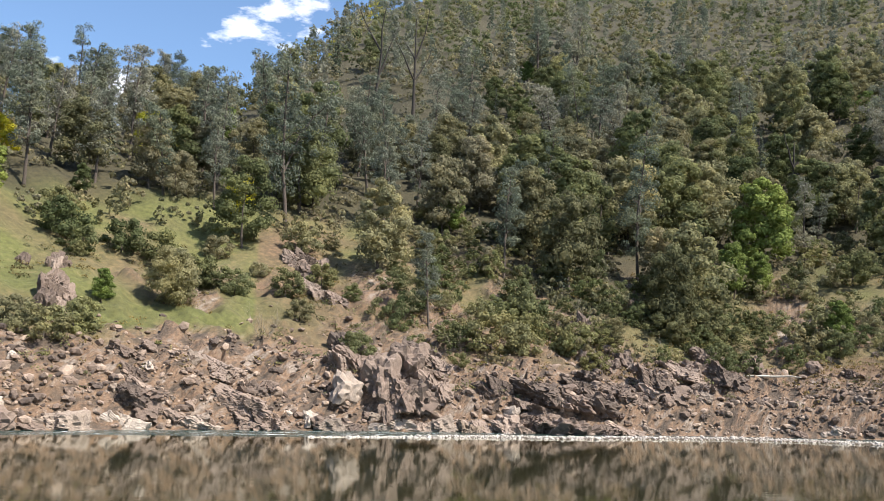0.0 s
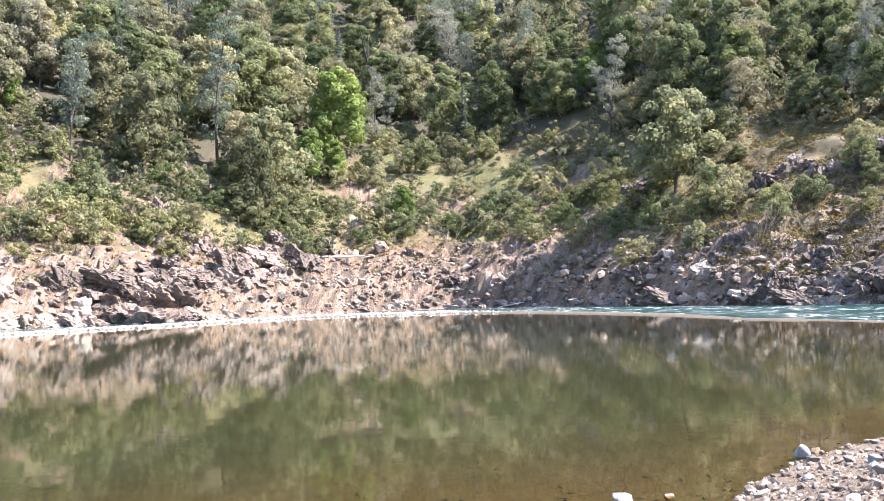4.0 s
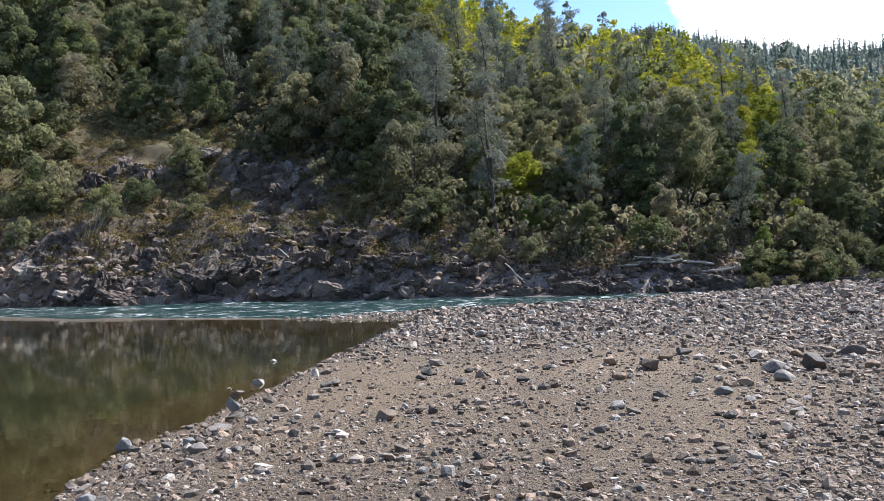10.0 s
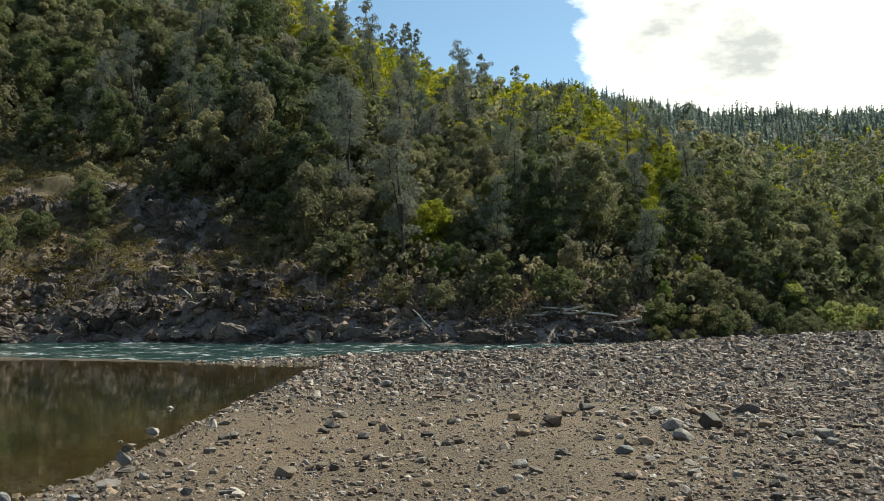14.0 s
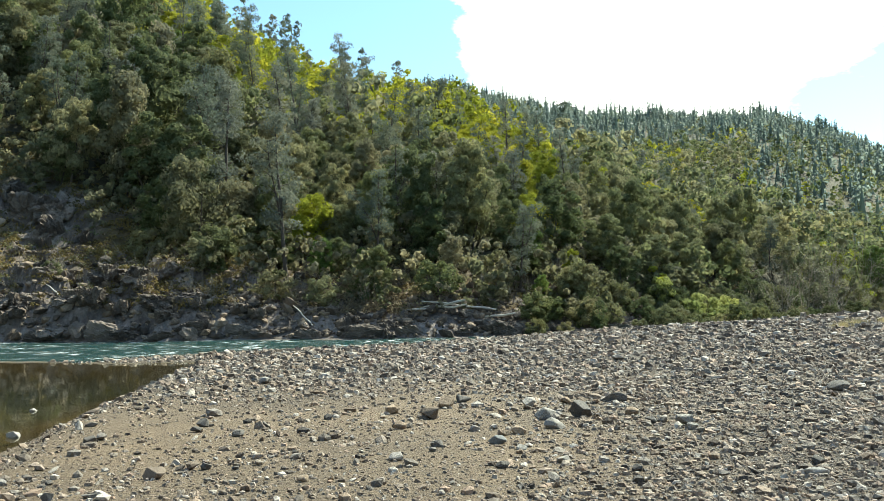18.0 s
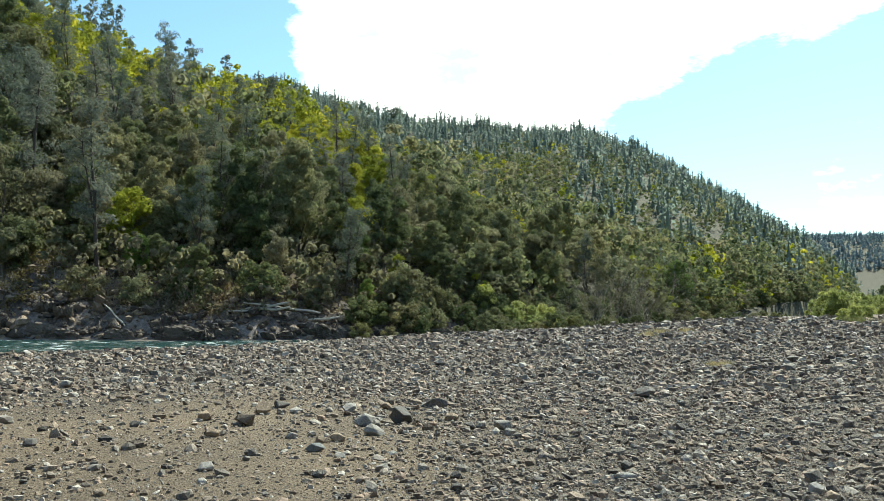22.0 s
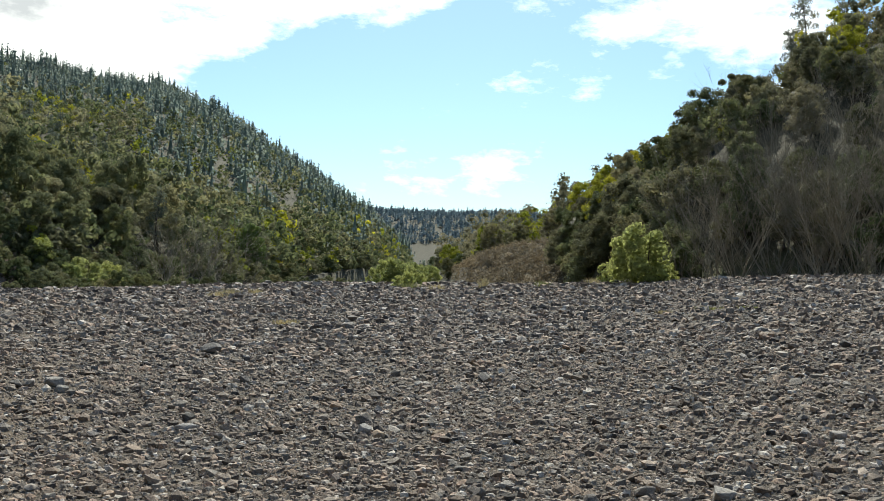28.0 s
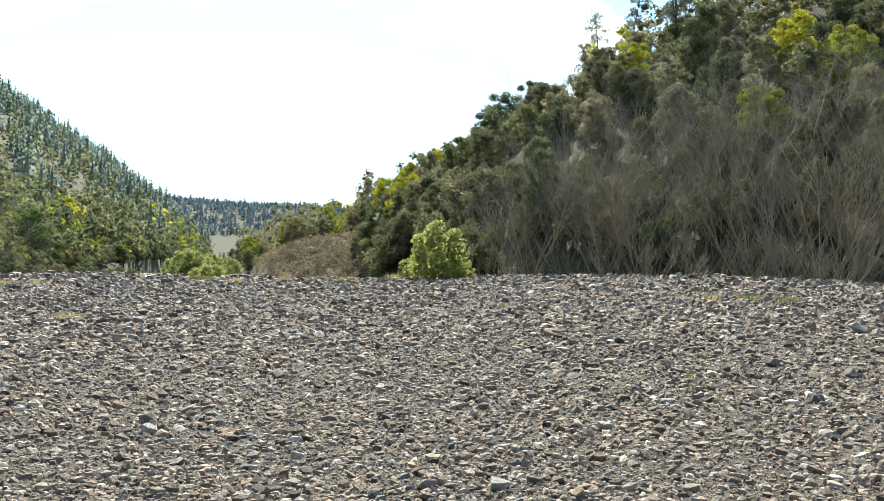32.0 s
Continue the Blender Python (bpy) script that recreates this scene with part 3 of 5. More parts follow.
# water: the pool inside the spit and the river outside it
wb = np.arange(-32, 67.6, 0.5)
mid = (table(wb, SPIT_NEAR) + table(wb, SPIT_FAR)) / 2
steps = np.linspace(0, 1, 40)[:, None]
start = np.maximum(table(wb, POOL_EDGE) - 1.0, 2)
px, py = polar(wb[None, :] + 0 * steps, start[None, :] * (1 - steps) + mid[None, :] * steps)
pool = new("pool_water", mesh_from("pool_water", np.stack([px, py, 0 * px], -1).reshape(-1, 3), grid_faces(40, len(wb)), POOL, True))
tagged(pool, "still brown-green pool mirroring the bank", "water", kind="structure")
wb = np.concatenate([np.arange(-32, 118, 0.35), [118, 119.5, 121]])
inner = np.where(wb < 66.6, (table(wb, SPIT_NEAR) + table(wb, SPIT_FAR)) / 2, table(wb, BAR_EDGE) - 3)
steps = np.linspace(0, 1, 46)[:, None]
rx, ry = polar(wb[None, :] + 0 * steps, inner[None, :] * (1 - steps) + (table(wb, SHORE) + 2)[None, :] * steps)
rz = -0.03 + 0.05 * wander(rx, ry, 1.6, 41) * smooth(20, 34, wb)[None, :] + 0.02 * wander(rx, ry, 0.7, 42)
river = new("river_water", mesh_from("river_water", np.stack([rx, ry, rz], -1).reshape(-1, 3), grid_faces(46, len(wb)), RIVER, True))
tagged(river, "quick teal river with white riffles", "water", kind="structure")

# ---------------------------------------------------------------- builders


def part(name, me, parent, label="", kind=""):
    ob = new(name, me)
    ob.parent = parent
    return tagged(ob, label, kind=kind)


def icosphere(level):
    bm = bmesh.new()
    bmesh.ops.create_icosphere(bm, subdivisions=level, radius=1.0)
    v = np.array([q.co[:] for q in bm.verts])
    f = np.array([[q.index for q in face.verts] for face in bm.faces])
    bm.free()
    return v, f


BALL = {k: icosphere(k) for k in (1, 2, 3, 4, 5)}


def frame_from(nrm, rng):
    """Two unit vectors square to each of the given normals, turned at random."""
    ref = rng.normal(size=nrm.shape)
    u = np.cross(nrm, ref)
    u /= np.linalg.norm(u, axis=1, keepdims=True) + 1e-9
    return u, np.cross(nrm, u)


def leaf_mesh(name, centres, normals, size, mat, rng, slim=0.62, cores=()):
    """Small bent diamonds, one for each clump of leaves."""
    normals = normals / (np.linalg.norm(normals, axis=1, keepdims=True) + 1e-9)
    u, v = frame_from(normals, rng)
    size = np.broadcast_to(size, len(centres))[:, None] * rng.uniform(0.6, 1.3, (len(centres), 1))
    a, b = u * size * 0.5, v * size * 0.5 * slim
    bend = normals * size * 0.16
    verts = np.stack([centres + a - bend, centres + b, centres - a - bend, centres - b], 1).reshape(-1, 3)
    k = np.arange(0, len(verts), 4)[:, None]
    faces = np.concatenate([k + [0, 1, 3], k + [1, 2, 3]])
    if len(cores):
        v, f = BALL[1]
        c = np.array([q[0] for q in cores])[:, None, :] + v[None] * np.array([q[1] for q in cores])[:, None, None] * np.array([1, 1, 0.82])
        faces = np.concatenate([faces, (f[None] + (np.arange(len(cores)) * len(v))[:, None, None]).reshape(-1, 3) + len(verts)])
        verts = np.concatenate([verts, c.reshape(-1, 3)])
    return mesh_from(name, verts, faces, mat)


def tubes(segments, sides=5):
    """Tapered tubes: rows of start, end, start radius, end radius."""
    verts, faces, at = [], [], 0
    for a, b, ra, rb in segments:
        a, b = np.asarray(a, float), np.asarray(b, float)
        w = b - a
        w = w / (np.linalg.norm(w) + 1e-9)
        u = np.cross(w, [0.3, 0.9, 0.2] if abs(w[2]) > 0.8 else [0, 0, 1.0])
        u /= np.linalg.norm(u) + 1e-9
        v = np.cross(w, u)
        ring = [(math.cos(2 * math.pi * k / sides), math.sin(2 * math.pi * k / sides)) for k in range(sides)]
        verts += [a + ra * (c * u + s * v) for c, s in ring] + [b + rb * (c * u + s * v) for c, s in ring]
        faces += [(at + k, at + (k + 1) % sides, at + sides + (k + 1) % sides, at + sides + k) for k in range(sides)]
        at += 2 * sides
    return np.array(verts), np.array(faces)


def stem(points, radii, sides=6):
    """One unbroken tapered stem through the points."""
    points = np.array(points, float)
    ring = np.array([(math.cos(2 * math.pi * k / sides), math.sin(2 * math.pi * k / sides), 0) for k in range(sides)])
    verts = (points[:, None, :] + ring[None] * np.array(radii)[:, None, None]).reshape(-1, 3)
    return verts, grid_faces(len(points), sides, True)


def chain(segs):
    return stem([segs[0][0]] + [q[1] for q in segs], [segs[0][2]] + [q[3] for q in segs])


def limb(rng, start, way, length, radius, bits=3, wander_by=0.25):
    """A crooked limb as tapered segments, and its end."""
    out, p, w = [], np.array(start, float), np.array(way, float)
    w /= np.linalg.norm(w)
    for k in range(bits):
        q = p + w * length / bits
        out.append((p, q, radius * (1 - 0.8 * k / bits), radius * (1 - 0.8 * (k + 1) / bits)))
        p = q
        w = w + rng.normal(0, wander_by, 3)
        w /= np.linalg.norm(w)
    return out, p


def blob_leaves(rng, blobs, per, up=0.35):
    """Leaf places and normals over the outside of rounded clumps."""
    cs, ns = [], []
    for c, r in blobs:
        d = rng.normal(size=(per, 3))
        d[:, 2] = d[:, 2] * 0.8 + up * np.abs(d[:, 2])
        d /= np.linalg.norm(d, axis=1, keepdims=True)
        cs.append(c + d * r * rng.uniform(0.70, 1.14, (per, 1)) * np.array([1, 1, 0.82]))
        ns.append(d + rng.normal(0, 0.34, (per, 3)))
    return np.concatenate(cs), np.concatenate(ns)


def oak_parts(seed, tall=7.0, wide=3.1, count=20, per=66, size=0.44, mat=None, low=0.16):
    """A domed crown of clumps that reaches near the ground, over a forked trunk."""
    rng = np.random.default_rng(seed)
    segs, blobs = limb(rng, (0, 0, -0.8), (rng.normal(0, 0.1), rng.normal(0, 0.1), 1), tall * 0.6 + 0.8, 0.05 * wide, 3, 0.1)[0], []
    lean, squeeze = rng.normal(0, 0.16, 2) * wide, rng.uniform(0.8, 1.15, 2)
    for k in range(count):
        a, u = 2.4 * k + rng.normal(0, 0.35), (k + rng.uniform(0, 1)) / count
        h = low + (0.9 - low) * u
        dome = math.sqrt(max(0.0, 1 - max(0.0, (h - 0.34) / 0.62) ** 2)) * (0.72 + 0.28 * min(1, h / 0.34))
        out = wide * 0.78 * dome * (rng.uniform(0.75, 1.1) if k % 4 else rng.uniform(0.1, 0.5))
        c = np.array([out * math.cos(a) * squeeze[0] + lean[0] * h, out * math.sin(a) * squeeze[1] + lean[1] * h, tall * h])
        blobs.append((c, rng.uniform(0.22, 0.40) * wide * (1.1 - 0.35 * u)))
    cs, ns = blob_leaves(rng, blobs, per)
    return mesh_from("trunk", *chain(segs), BARK, True), leaf_mesh("crown", cs, ns, size, mat, rng, 0.7, [(c, r * (0.52 if per > 60 else 0.42)) for c, r in blobs] if per > 25 else ())


def grey_pine_parts(seed, tall=15.0, mat=None, wide=3.0, per=58):
    rng = np.random.default_rng(seed)
    lean = (rng.normal(0, 0.09), rng.normal(0, 0.09), 1)
    segs, tip = limb(rng, (0, 0, -0.8), lean, tall * 0.97, 0.21, 6, 0.05)
    stems = [segs]
    if rng.random() < 0.6:
        k = rng.integers(2, 4)
        more, _ = limb(rng, segs[k][0], (rng.normal(0, 0.4), rng.normal(0, 0.4), 1), tall * 0.5, 0.12, 4, 0.08)
        stems.append(more)
    blobs, twigs = [], []
    for stem in stems:
        for p, q, r, _ in stem:
            for _ in range(10 if stem is segs else 6):
                at = p + (q - p) * rng.uniform(0, 1)
                if at[2] < tall * 0.16:
                    continue
                a = rng.uniform(0, 2 * math.pi)
                reach_out = wide * rng.uniform(0.25, 1) * (1.1 - 0.75 * at[2] / tall)
                tipb, end = limb(rng, at, (math.cos(a), math.sin(a), rng.uniform(0.25, 0.9)), reach_out, 0.045, 2, 0.2)
                twigs += tipb
                blobs.append((end, rng.uniform(0.45, 0.85)))
    cs, ns = blob_leaves(rng, blobs, per, 0.1)
    v, f = tubes([s for st in stems[1:] for s in st] + twigs, 3)
    return mesh_from("trunk", *chain(segs), BARK, True), leaf_mesh("crown", cs, ns, 0.5 * math.sqrt(30 / per), mat, rng, 0.34), mesh_from("branch", v, f, BARK, True)


def conifer_parts(seed, tall=16.0, mat=None, layers=17):
    rng = np.random.default_rng(seed)
    segs, _ = limb(rng, (0, 0, -0.8), (rng.normal(0, 0.02), rng.normal(0, 0.02), 1), tall + 0.6, 0.22, 4, 0.015)
    cs, ns, twigs = [], [], []
    for k in range(layers):
        h = 0.2 + 0.78 * k / (layers - 1)
        out = 2.6 * (1 - h) ** 0.8 + 0.06
        for _ in range(7):
            a, r = rng.uniform(0, 2 * math.pi), out * rng.uniform(0.55, 1.1)
            base = np.array([0, 0, tall * (h + rng.uniform(-0.02, 0.02))])
            way = np.array([math.cos(a), math.sin(a), rng.uniform(-0.25, 0.25)])
            twigs.append((base, base + way * r, 0.035, 0.01))
            for q in np.linspace(0.35, 1, 6):
                cs.append(base + way * r * q + rng.normal(0, 0.14, 3))
                ns.append(np.array([way[0] * 0.5, way[1] * 0.5, 1.0]) + rng.normal(0, 0.5, 3))
    v, f = tubes(twigs, 3)
    return mesh_from("trunk", *chain(segs), BARK, True), leaf_mesh("crown", np.array(cs), np.array(ns), 1.15 - 0.85 * np.array(cs)[:, 2] / tall, mat, rng, 0.5), mesh_from("branch", v, f, BARK, True)


def bare_parts(seed, tall=5.0, stems=9, depth=3, spread=0.45, radius=0.05):
    """A leafless, many-stemmed bush or tree of fine twigs."""
    rng = np.random.default_rng(seed)
    segs = []

    def grow(p, w, length, r, level):
        bits, end = limb(rng, p, w, length, r, 3 if level else 2, 0.12)
        segs.extend(bits)
        if level:
            for _ in range(4):
                q = bits[rng.integers(0, len(bits))][1]
                grow(q, np.array(w) * 0.9 + rng.normal(0, 0.42, 3) + [0, 0, 0.25], length * rng.uniform(0.4, 0.6), r * 0.45, level - 1)

    for _ in range(stems):
        a = rng.uniform(0, 2 * math.pi)
        grow(np.array([0.25 * math.cos(a), 0.25 * math.sin(a), -0.3]), np.array([spread * math.cos(a), spread * math.sin(a), 1.0]), tall * rng.uniform(0.5, 0.75), radius, depth - 1)
    v, f = tubes(segs, 3)
    return mesh_from("twig", v, f, TWIG, True)


def plant(name, label, category, parts, group=""):
    root = tagged(new(name), label, category, group)
    for key, me in parts:
        part(key, me, root, kind="stuff" if key in ("branch", "twig") else "")
    return root


def set_down(root, first, x, y, size, turn, sink=0.0, tall=1.0):
    """Puts the first plant down, or a copy of it."""
    m = Matrix.Translation((x, y, ground_at(x, y) - sink)) @ pose(0, 0, 0, 0, 0, turn)
    root.scale = (size, size, size * tall)
    if first:
        root.matrix_basis = m @ Matrix.Diagonal((size, size, size * tall, 1))
        return root
    return copy_thing(root, m)


class Grove:
    """Plants of one kind in several shapes; every call sets one more down."""

    def __init__(self, name, label, category, shapes, group):
        self.roots = [plant(name, label, category, s, group) for s in shapes]
        self.used = [False] * len(shapes)

    def add(self, x, y, size=1.0, shape=0, turn=0.0, tall=1.0):
        shape %= len(self.roots)
        ob = set_down(self.roots[shape], not self.used[shape], x, y, size, turn, tall=tall)
        self.used[shape] = True
        return ob


def named(pair):
    return list(zip(("trunk", "crown", "branch"), pair))


oaks = Grove("live_oak", "rounded dark green live oak on the hillside", "tree", [named(oak_parts(10 + k, 7.6 + 0.5 * k, 2.8 + 0.25 * (k % 3), 27, 215, 0.29, LEAF_OAK)) for k in range(6)], "live oaks on the slopes")
grey_oaks = Grove("grey_oak", "grey-olive oak with thin brownish leaves on the slope", "tree", [named(oak_parts(20 + k, 8.5, 3.0 + 0.2 * k, 25, 205, 0.285, LEAF_GREY)) for k in range(4)], "grey-olive oaks on the slopes")
spring_oaks = Grove("spring_oak", "oak with fresh yellow-green spring leaves on the slope", "tree", [named(oak_parts(30 + k, 8, 3.1, 24, 200, 0.29, LEAF_YELLOW)) for k in range(3)], "yellow-green oaks on the slopes")
green_trees = Grove("green_tree", "bright green broad-leaved tree on the bank", "tree", [named(oak_parts(40 + k, 8, 2.8, 26, 215, 0.28, LEAF_GREEN)) for k in range(2)], "bright green trees on the bank")
pines = Grove("grey_pine", "sparse grey-green pine with a thin trunk", "tree", [named(grey_pine_parts(50 + k, 14 + k, LEAF_PINE)) for k in range(4)], "grey pines on the slopes")
firs = Grove("conifer", "tall dark green conifer with a pointed top", "tree", [named(conifer_parts(60 + k, 15 + 2 * k, LEAF_FIR)) for k in range(3)], "conifers on the ridges")
bushes = Grove("bush", "low olive-green bush on stony soil", "bush", [[("stem", o[0]), ("leaves", o[1])] for o in (oak_parts(70 + k, 1.9, 1.4, 15, 130, 0.15, LEAF_BRUSH if k % 2 else LEAF_OAK, 0.05) for k in range(4))], "bushes on the bank")
bare_bushes = Grove("bare_bush", "leafless brown bush of thin twigs", "bush", [[("twig", bare_parts(80 + k, 2.2, 8, 3, 0.6, 0.022))] for k in range(3)], "leafless bushes on the bank")

# ---------------------------------------------------------------- woods
rng = np.random.default_rng(5)


def up_to(b, el):
    """How far up the bank from the water the slope reaches that elevation."""
    slope, shore = table(b, SLOPE), table(b, SHORE)
    return (slope * shore + EYE - 1.3) / np.maximum(slope - np.tan(np.radians(el)), 0.03) - shore


far_oak = []
# room kept for the outcrops and for single trees: place and reach
CLEAR = [tuple(float(v) for v in q.split()) for q in (
    "-26 85 5", "-34 78 4", "-37 83 4", "-8.4 104 5", "-17 103 4", "45 125 6", "38 118 4", "66 76 5", "75.8 50 6", "72 44 4", "71 47 4", "62 55 5",
    "62 63 2", "72 65 3", "84.4 5 3", "82 0.4 3", "107 10.4 3", "63 21 4", "22.9 111 3", "15.9 102 3", "17 121.5 5", "35 128 5", "40 128 4", "-26.6 111.3 5", "-12 129.8 5", "-9 134.5 4",
    "-16.4 187 9", "-7.8 184 9", "-15.4 175 9", "-7.4 172 9", "-14 161 8", "-7 160 8", "28.5 164.6 5", "38.5 186.4 5", "57.3 167 5")]
for first, last, wide_gap in ((-31, 34, 6.3), (34, 67, 5.2), (67, 120, 3.9)):
    counts = {}
    d = 62.0
    while d < (430 if first < 0 else 330):
        gap = wide_gap + 0.012 * (d - 60)
        for b in np.arange(first + rng.uniform(0, 1), last, math.degrees(gap / d)):
            b1, d1 = b + rng.normal(0, 0.3) * math.degrees(gap / d), d + rng.normal(0, 0.3) * gap
            shore, line = float(table(b1, SHORE)), float(up_to(b1, table(b1, TREELINE)))
            s = d1 - shore
            x, y = polar(b1, d1)
            clump = float(wander(x, y, 16, 51)) + 0.5 * float(wander(x, y, 6, 52))
            if b1 > 100 and d1 > 200 or s < 3 or any((x - q[0]) ** 2 + (y - q[1]) ** 2 < q[2] ** 2 for q in CLEAR):
                continue
            if s < line + 3.0 * clump:
                # open stony bank with scattered brush
                r = rng.random()
                if s > 4 and clump > -0.8:
                    large = 1.35 if b1 < 34 and s > 12 else 1.0
                    (bushes if r < 0.55 or s > 12 else bare_bushes).add(x, y, rng.uniform(0.6, 1.7) * large, int(rng.integers(0, 8)), rng.uniform(0, 360))
                continue
            crest_s = float(up_to(b1, table(b1, CREST)))
            upper = s > (0.55 if b1 < 56 else 0.4) * crest_s
            r = rng.random()
            if clump < -0.75 and b1 < 5:
                continue
            west = b1 < 34
            pine_share = (0.26 if b1 < 6 else 0.22 if west else 0.09 if b1 < 52 else 0.18 if b1 < 90 else 0.09) + 0.12 * float(wander(x, y, 26, 53))
            yellow_share = (0.05 if west and upper else 0.06 if b1 < 60 and upper else 0.03 if not upper else 0.52 if b1 < 90 else 0.1) * (1.9 if upper else 0.5) * (1.0 + 1.2 * float(wander(x, y, 20, 54)))
            grey_share = (0.30 if west else 0.16) + 0.2 * float(wander(x, y, 22, 55))
            if not upper and b1 < 62:
                yellow_share = 0
            if upper and b1 < 12:
                pine_share += 0.2
            kind = "pine" if r < pine_share else "yellow" if r < pine_share + yellow_share else "grey" if r < pine_share + yellow_share + grey_share else "fir" if r > 0.97 and b1 < 79 else "green" if r > 0.93 else "oak"
            counts[kind] = counts.get(kind, 0) + 1
            if d1 > (225 if west else 170) or counts[kind] > {"oak": 105 if west else 65, "grey": 60, "yellow": 60, "pine": 70}.get(kind, 30):
                far_oak.append((x, y, kind))
                continue
            k, turn = int(rng.integers(0, 12)), rng.uniform(0, 360)
            edge = min(1.0, 0.66 + 0.04 * (s - line)) * (1.38 if west else 1.15 if b1 < 67 else 0.70)
            tall = rng.uniform(0.9, 1.2) if b1 < 50 else rng.uniform(0.85, 1.3)
            top = 0.45 if s > 0.75 * crest_s and not west else 1.0
            if kind == "oak":
                oaks.add(x, y, rng.uniform(0.7, 1.2) * edge, k, turn, tall)
            elif kind == "grey":
                grey_oaks.add(x, y, rng.uniform(0.65, 1.1) * edge, k, turn, tall)
            elif kind == "yellow":
                spring_oaks.add(x, y, rng.uniform(0.75, 1.1) * (1.15 if b1 < 67 else 0.72), k, turn)
            elif kind == "pine":
                pines.add(x, y, rng.uniform(0.7, 1.15) * top * (1.15 if west else 0.9 if b1 < 76 else 0.6), k, turn)
            elif kind == "fir":
                firs.add(x, y, rng.uniform(0.5, 0.9) * top, k, turn)
            else:
                green_trees.add(x, y, rng.uniform(0.5, 0.9), k, turn)
        d += gap * 0.9

def toned(me, values):
    """Gives each tree of a mass a shade of its own."""
    me.attributes.new("tone", "FLOAT", "POINT").data.foreach_set("value", np.asarray(values, np.float32))
    return me


# low scrub and dry grass between the rocks, in clumps
for name, label, m, mat, salt, leaf in (("moss_tufts", "golden brown tufts of moss and grass on the crag", 5200, LEAF_MOSS, 66, 0.2), ("bank_scrub", "low olive scrub and grass on the stony bank", 3600, LEAF_BRUSH, 56, 0.22), ("brown_scrub", "low brown scrub between the rocks of the bank", 8000, LEAF_MOSS, 58, 0.2)):
    sb, ss = rng.uniform(40 if salt == 66 else -31, 70 if salt == 66 else 100, m), 2.5 + 36 * rng.uniform(0, 1, m) ** 1.2
    sx, sy = polar(sb, table(sb, SHORE) + ss)
    keep = wander(sx, sy, 5, salt) + 0.5 * wander(sx, sy, 2, salt + 30) + rng.normal(0, 0.25, m) > 0.05 + 0.7 * (1 - smooth(2, 8, ss)) - 0.6 * (smooth(42, 48, sb) * (1 - smooth(70, 78, sb)) if mat is LEAF_MOSS else 0) + 0.5 * (sb < -9) * (ss > 7)
    sx, sy = sx[keep], sy[keep]
    m, per = len(sx), 24
    wide = rng.uniform(0.25, 0.85, m)
    d = rng.normal(size=(m, per, 3))
    d[..., 2] = np.abs(d[..., 2])
    d /= np.linalg.norm(d, axis=2, keepdims=True)
    at = np.stack([sx, sy, height(sx, sy)], 1)[:, None] + d * wide[:, None, None] * rng.uniform(0.7, 1.1, (m, per, 1)) * np.array([1, 1, 0.8])
    scrub = leaf_mesh(name, at.reshape(-1, 3), (d + rng.normal(0, 0.35, d.shape)).reshape(-1, 3), leaf, mat, rng, 0.6)
    tagged(new(name, toned(scrub, np.repeat(rng.uniform(0, 1, m), per * 4))), label, "scrub", kind="stuff")

# a bench of dry grass, with bare brown shrubs along the dark rocks
sb = np.concatenate([rng.normal(76.5, 1.6, 420), rng.uniform(60, 90, 260)])
sx, sy = polar(sb, table(sb, SHORE) + np.concatenate([rng.uniform(3, 9, 420), rng.uniform(2, 12, 260)]))
m = len(sx)
d = rng.normal(size=(m, 16, 3))
d[..., 2] = np.abs(d[..., 2])
at = np.stack([sx, sy, height(sx, sy)], 1)[:, None] + 0.3 * d
dry = toned(leaf_mesh("bench_grass", at.reshape(-1, 3), d.reshape(-1, 3), 0.3, LEAF_DRY, rng, 0.35), np.repeat(rng.uniform(0, 1, m), 16 * 4))
tagged(new("bench_grass", dry), "tan dry grass on the bench above the river", "grass", kind="stuff")
for k in range(34):
    b1 = 47 + 42 * ((k * 0.618) % 1)
    x, y = polar(b1, float(table(b1, SHORE)) + rng.uniform(1.5, 11))
    bare_bushes.add(x, y, rng.uniform(0.6, 1.25), k, rng.uniform(0, 360))
for b1, s, k in ((73.3, 9, 0.42), (75.8, 10, 0.3), (71.0, 12, 0.36), (87.5, 5, 0.3), (81.5, 7, 0.28)):
    green_trees.add(*polar(b1, float(table(b1, SHORE)) + s), k, int(b1), b1 * 17)

# brush along the water beyond the bar
for k in range(130):
    b1 = 87 + 31 * ((k * 0.618) % 1)
    x, y = polar(b1, float(table(b1, SHORE)) + rng.uniform(-0.5, 6) * (1 + 0.03 * max(0, b1 - 100)))
    bushes.add(x, y, rng.uniform(0.5, 1.15) * (1 + 0.02 * max(0, b1 - 96)), k, rng.uniform(0, 360))

for k in range(70):
    b1 = 95 + 23.5 * ((k * 0.618) % 1)
    x, y = polar(b1, float(table(b1, BAR_EDGE)) + rng.uniform(-5, 1))
    (bare_bushes if k % 3 == 0 else bushes).add(x, y, rng.uniform(0.45, 0.8) * (1 + 0.03 * max(0, b1 - 104)), k, rng.uniform(0, 360))

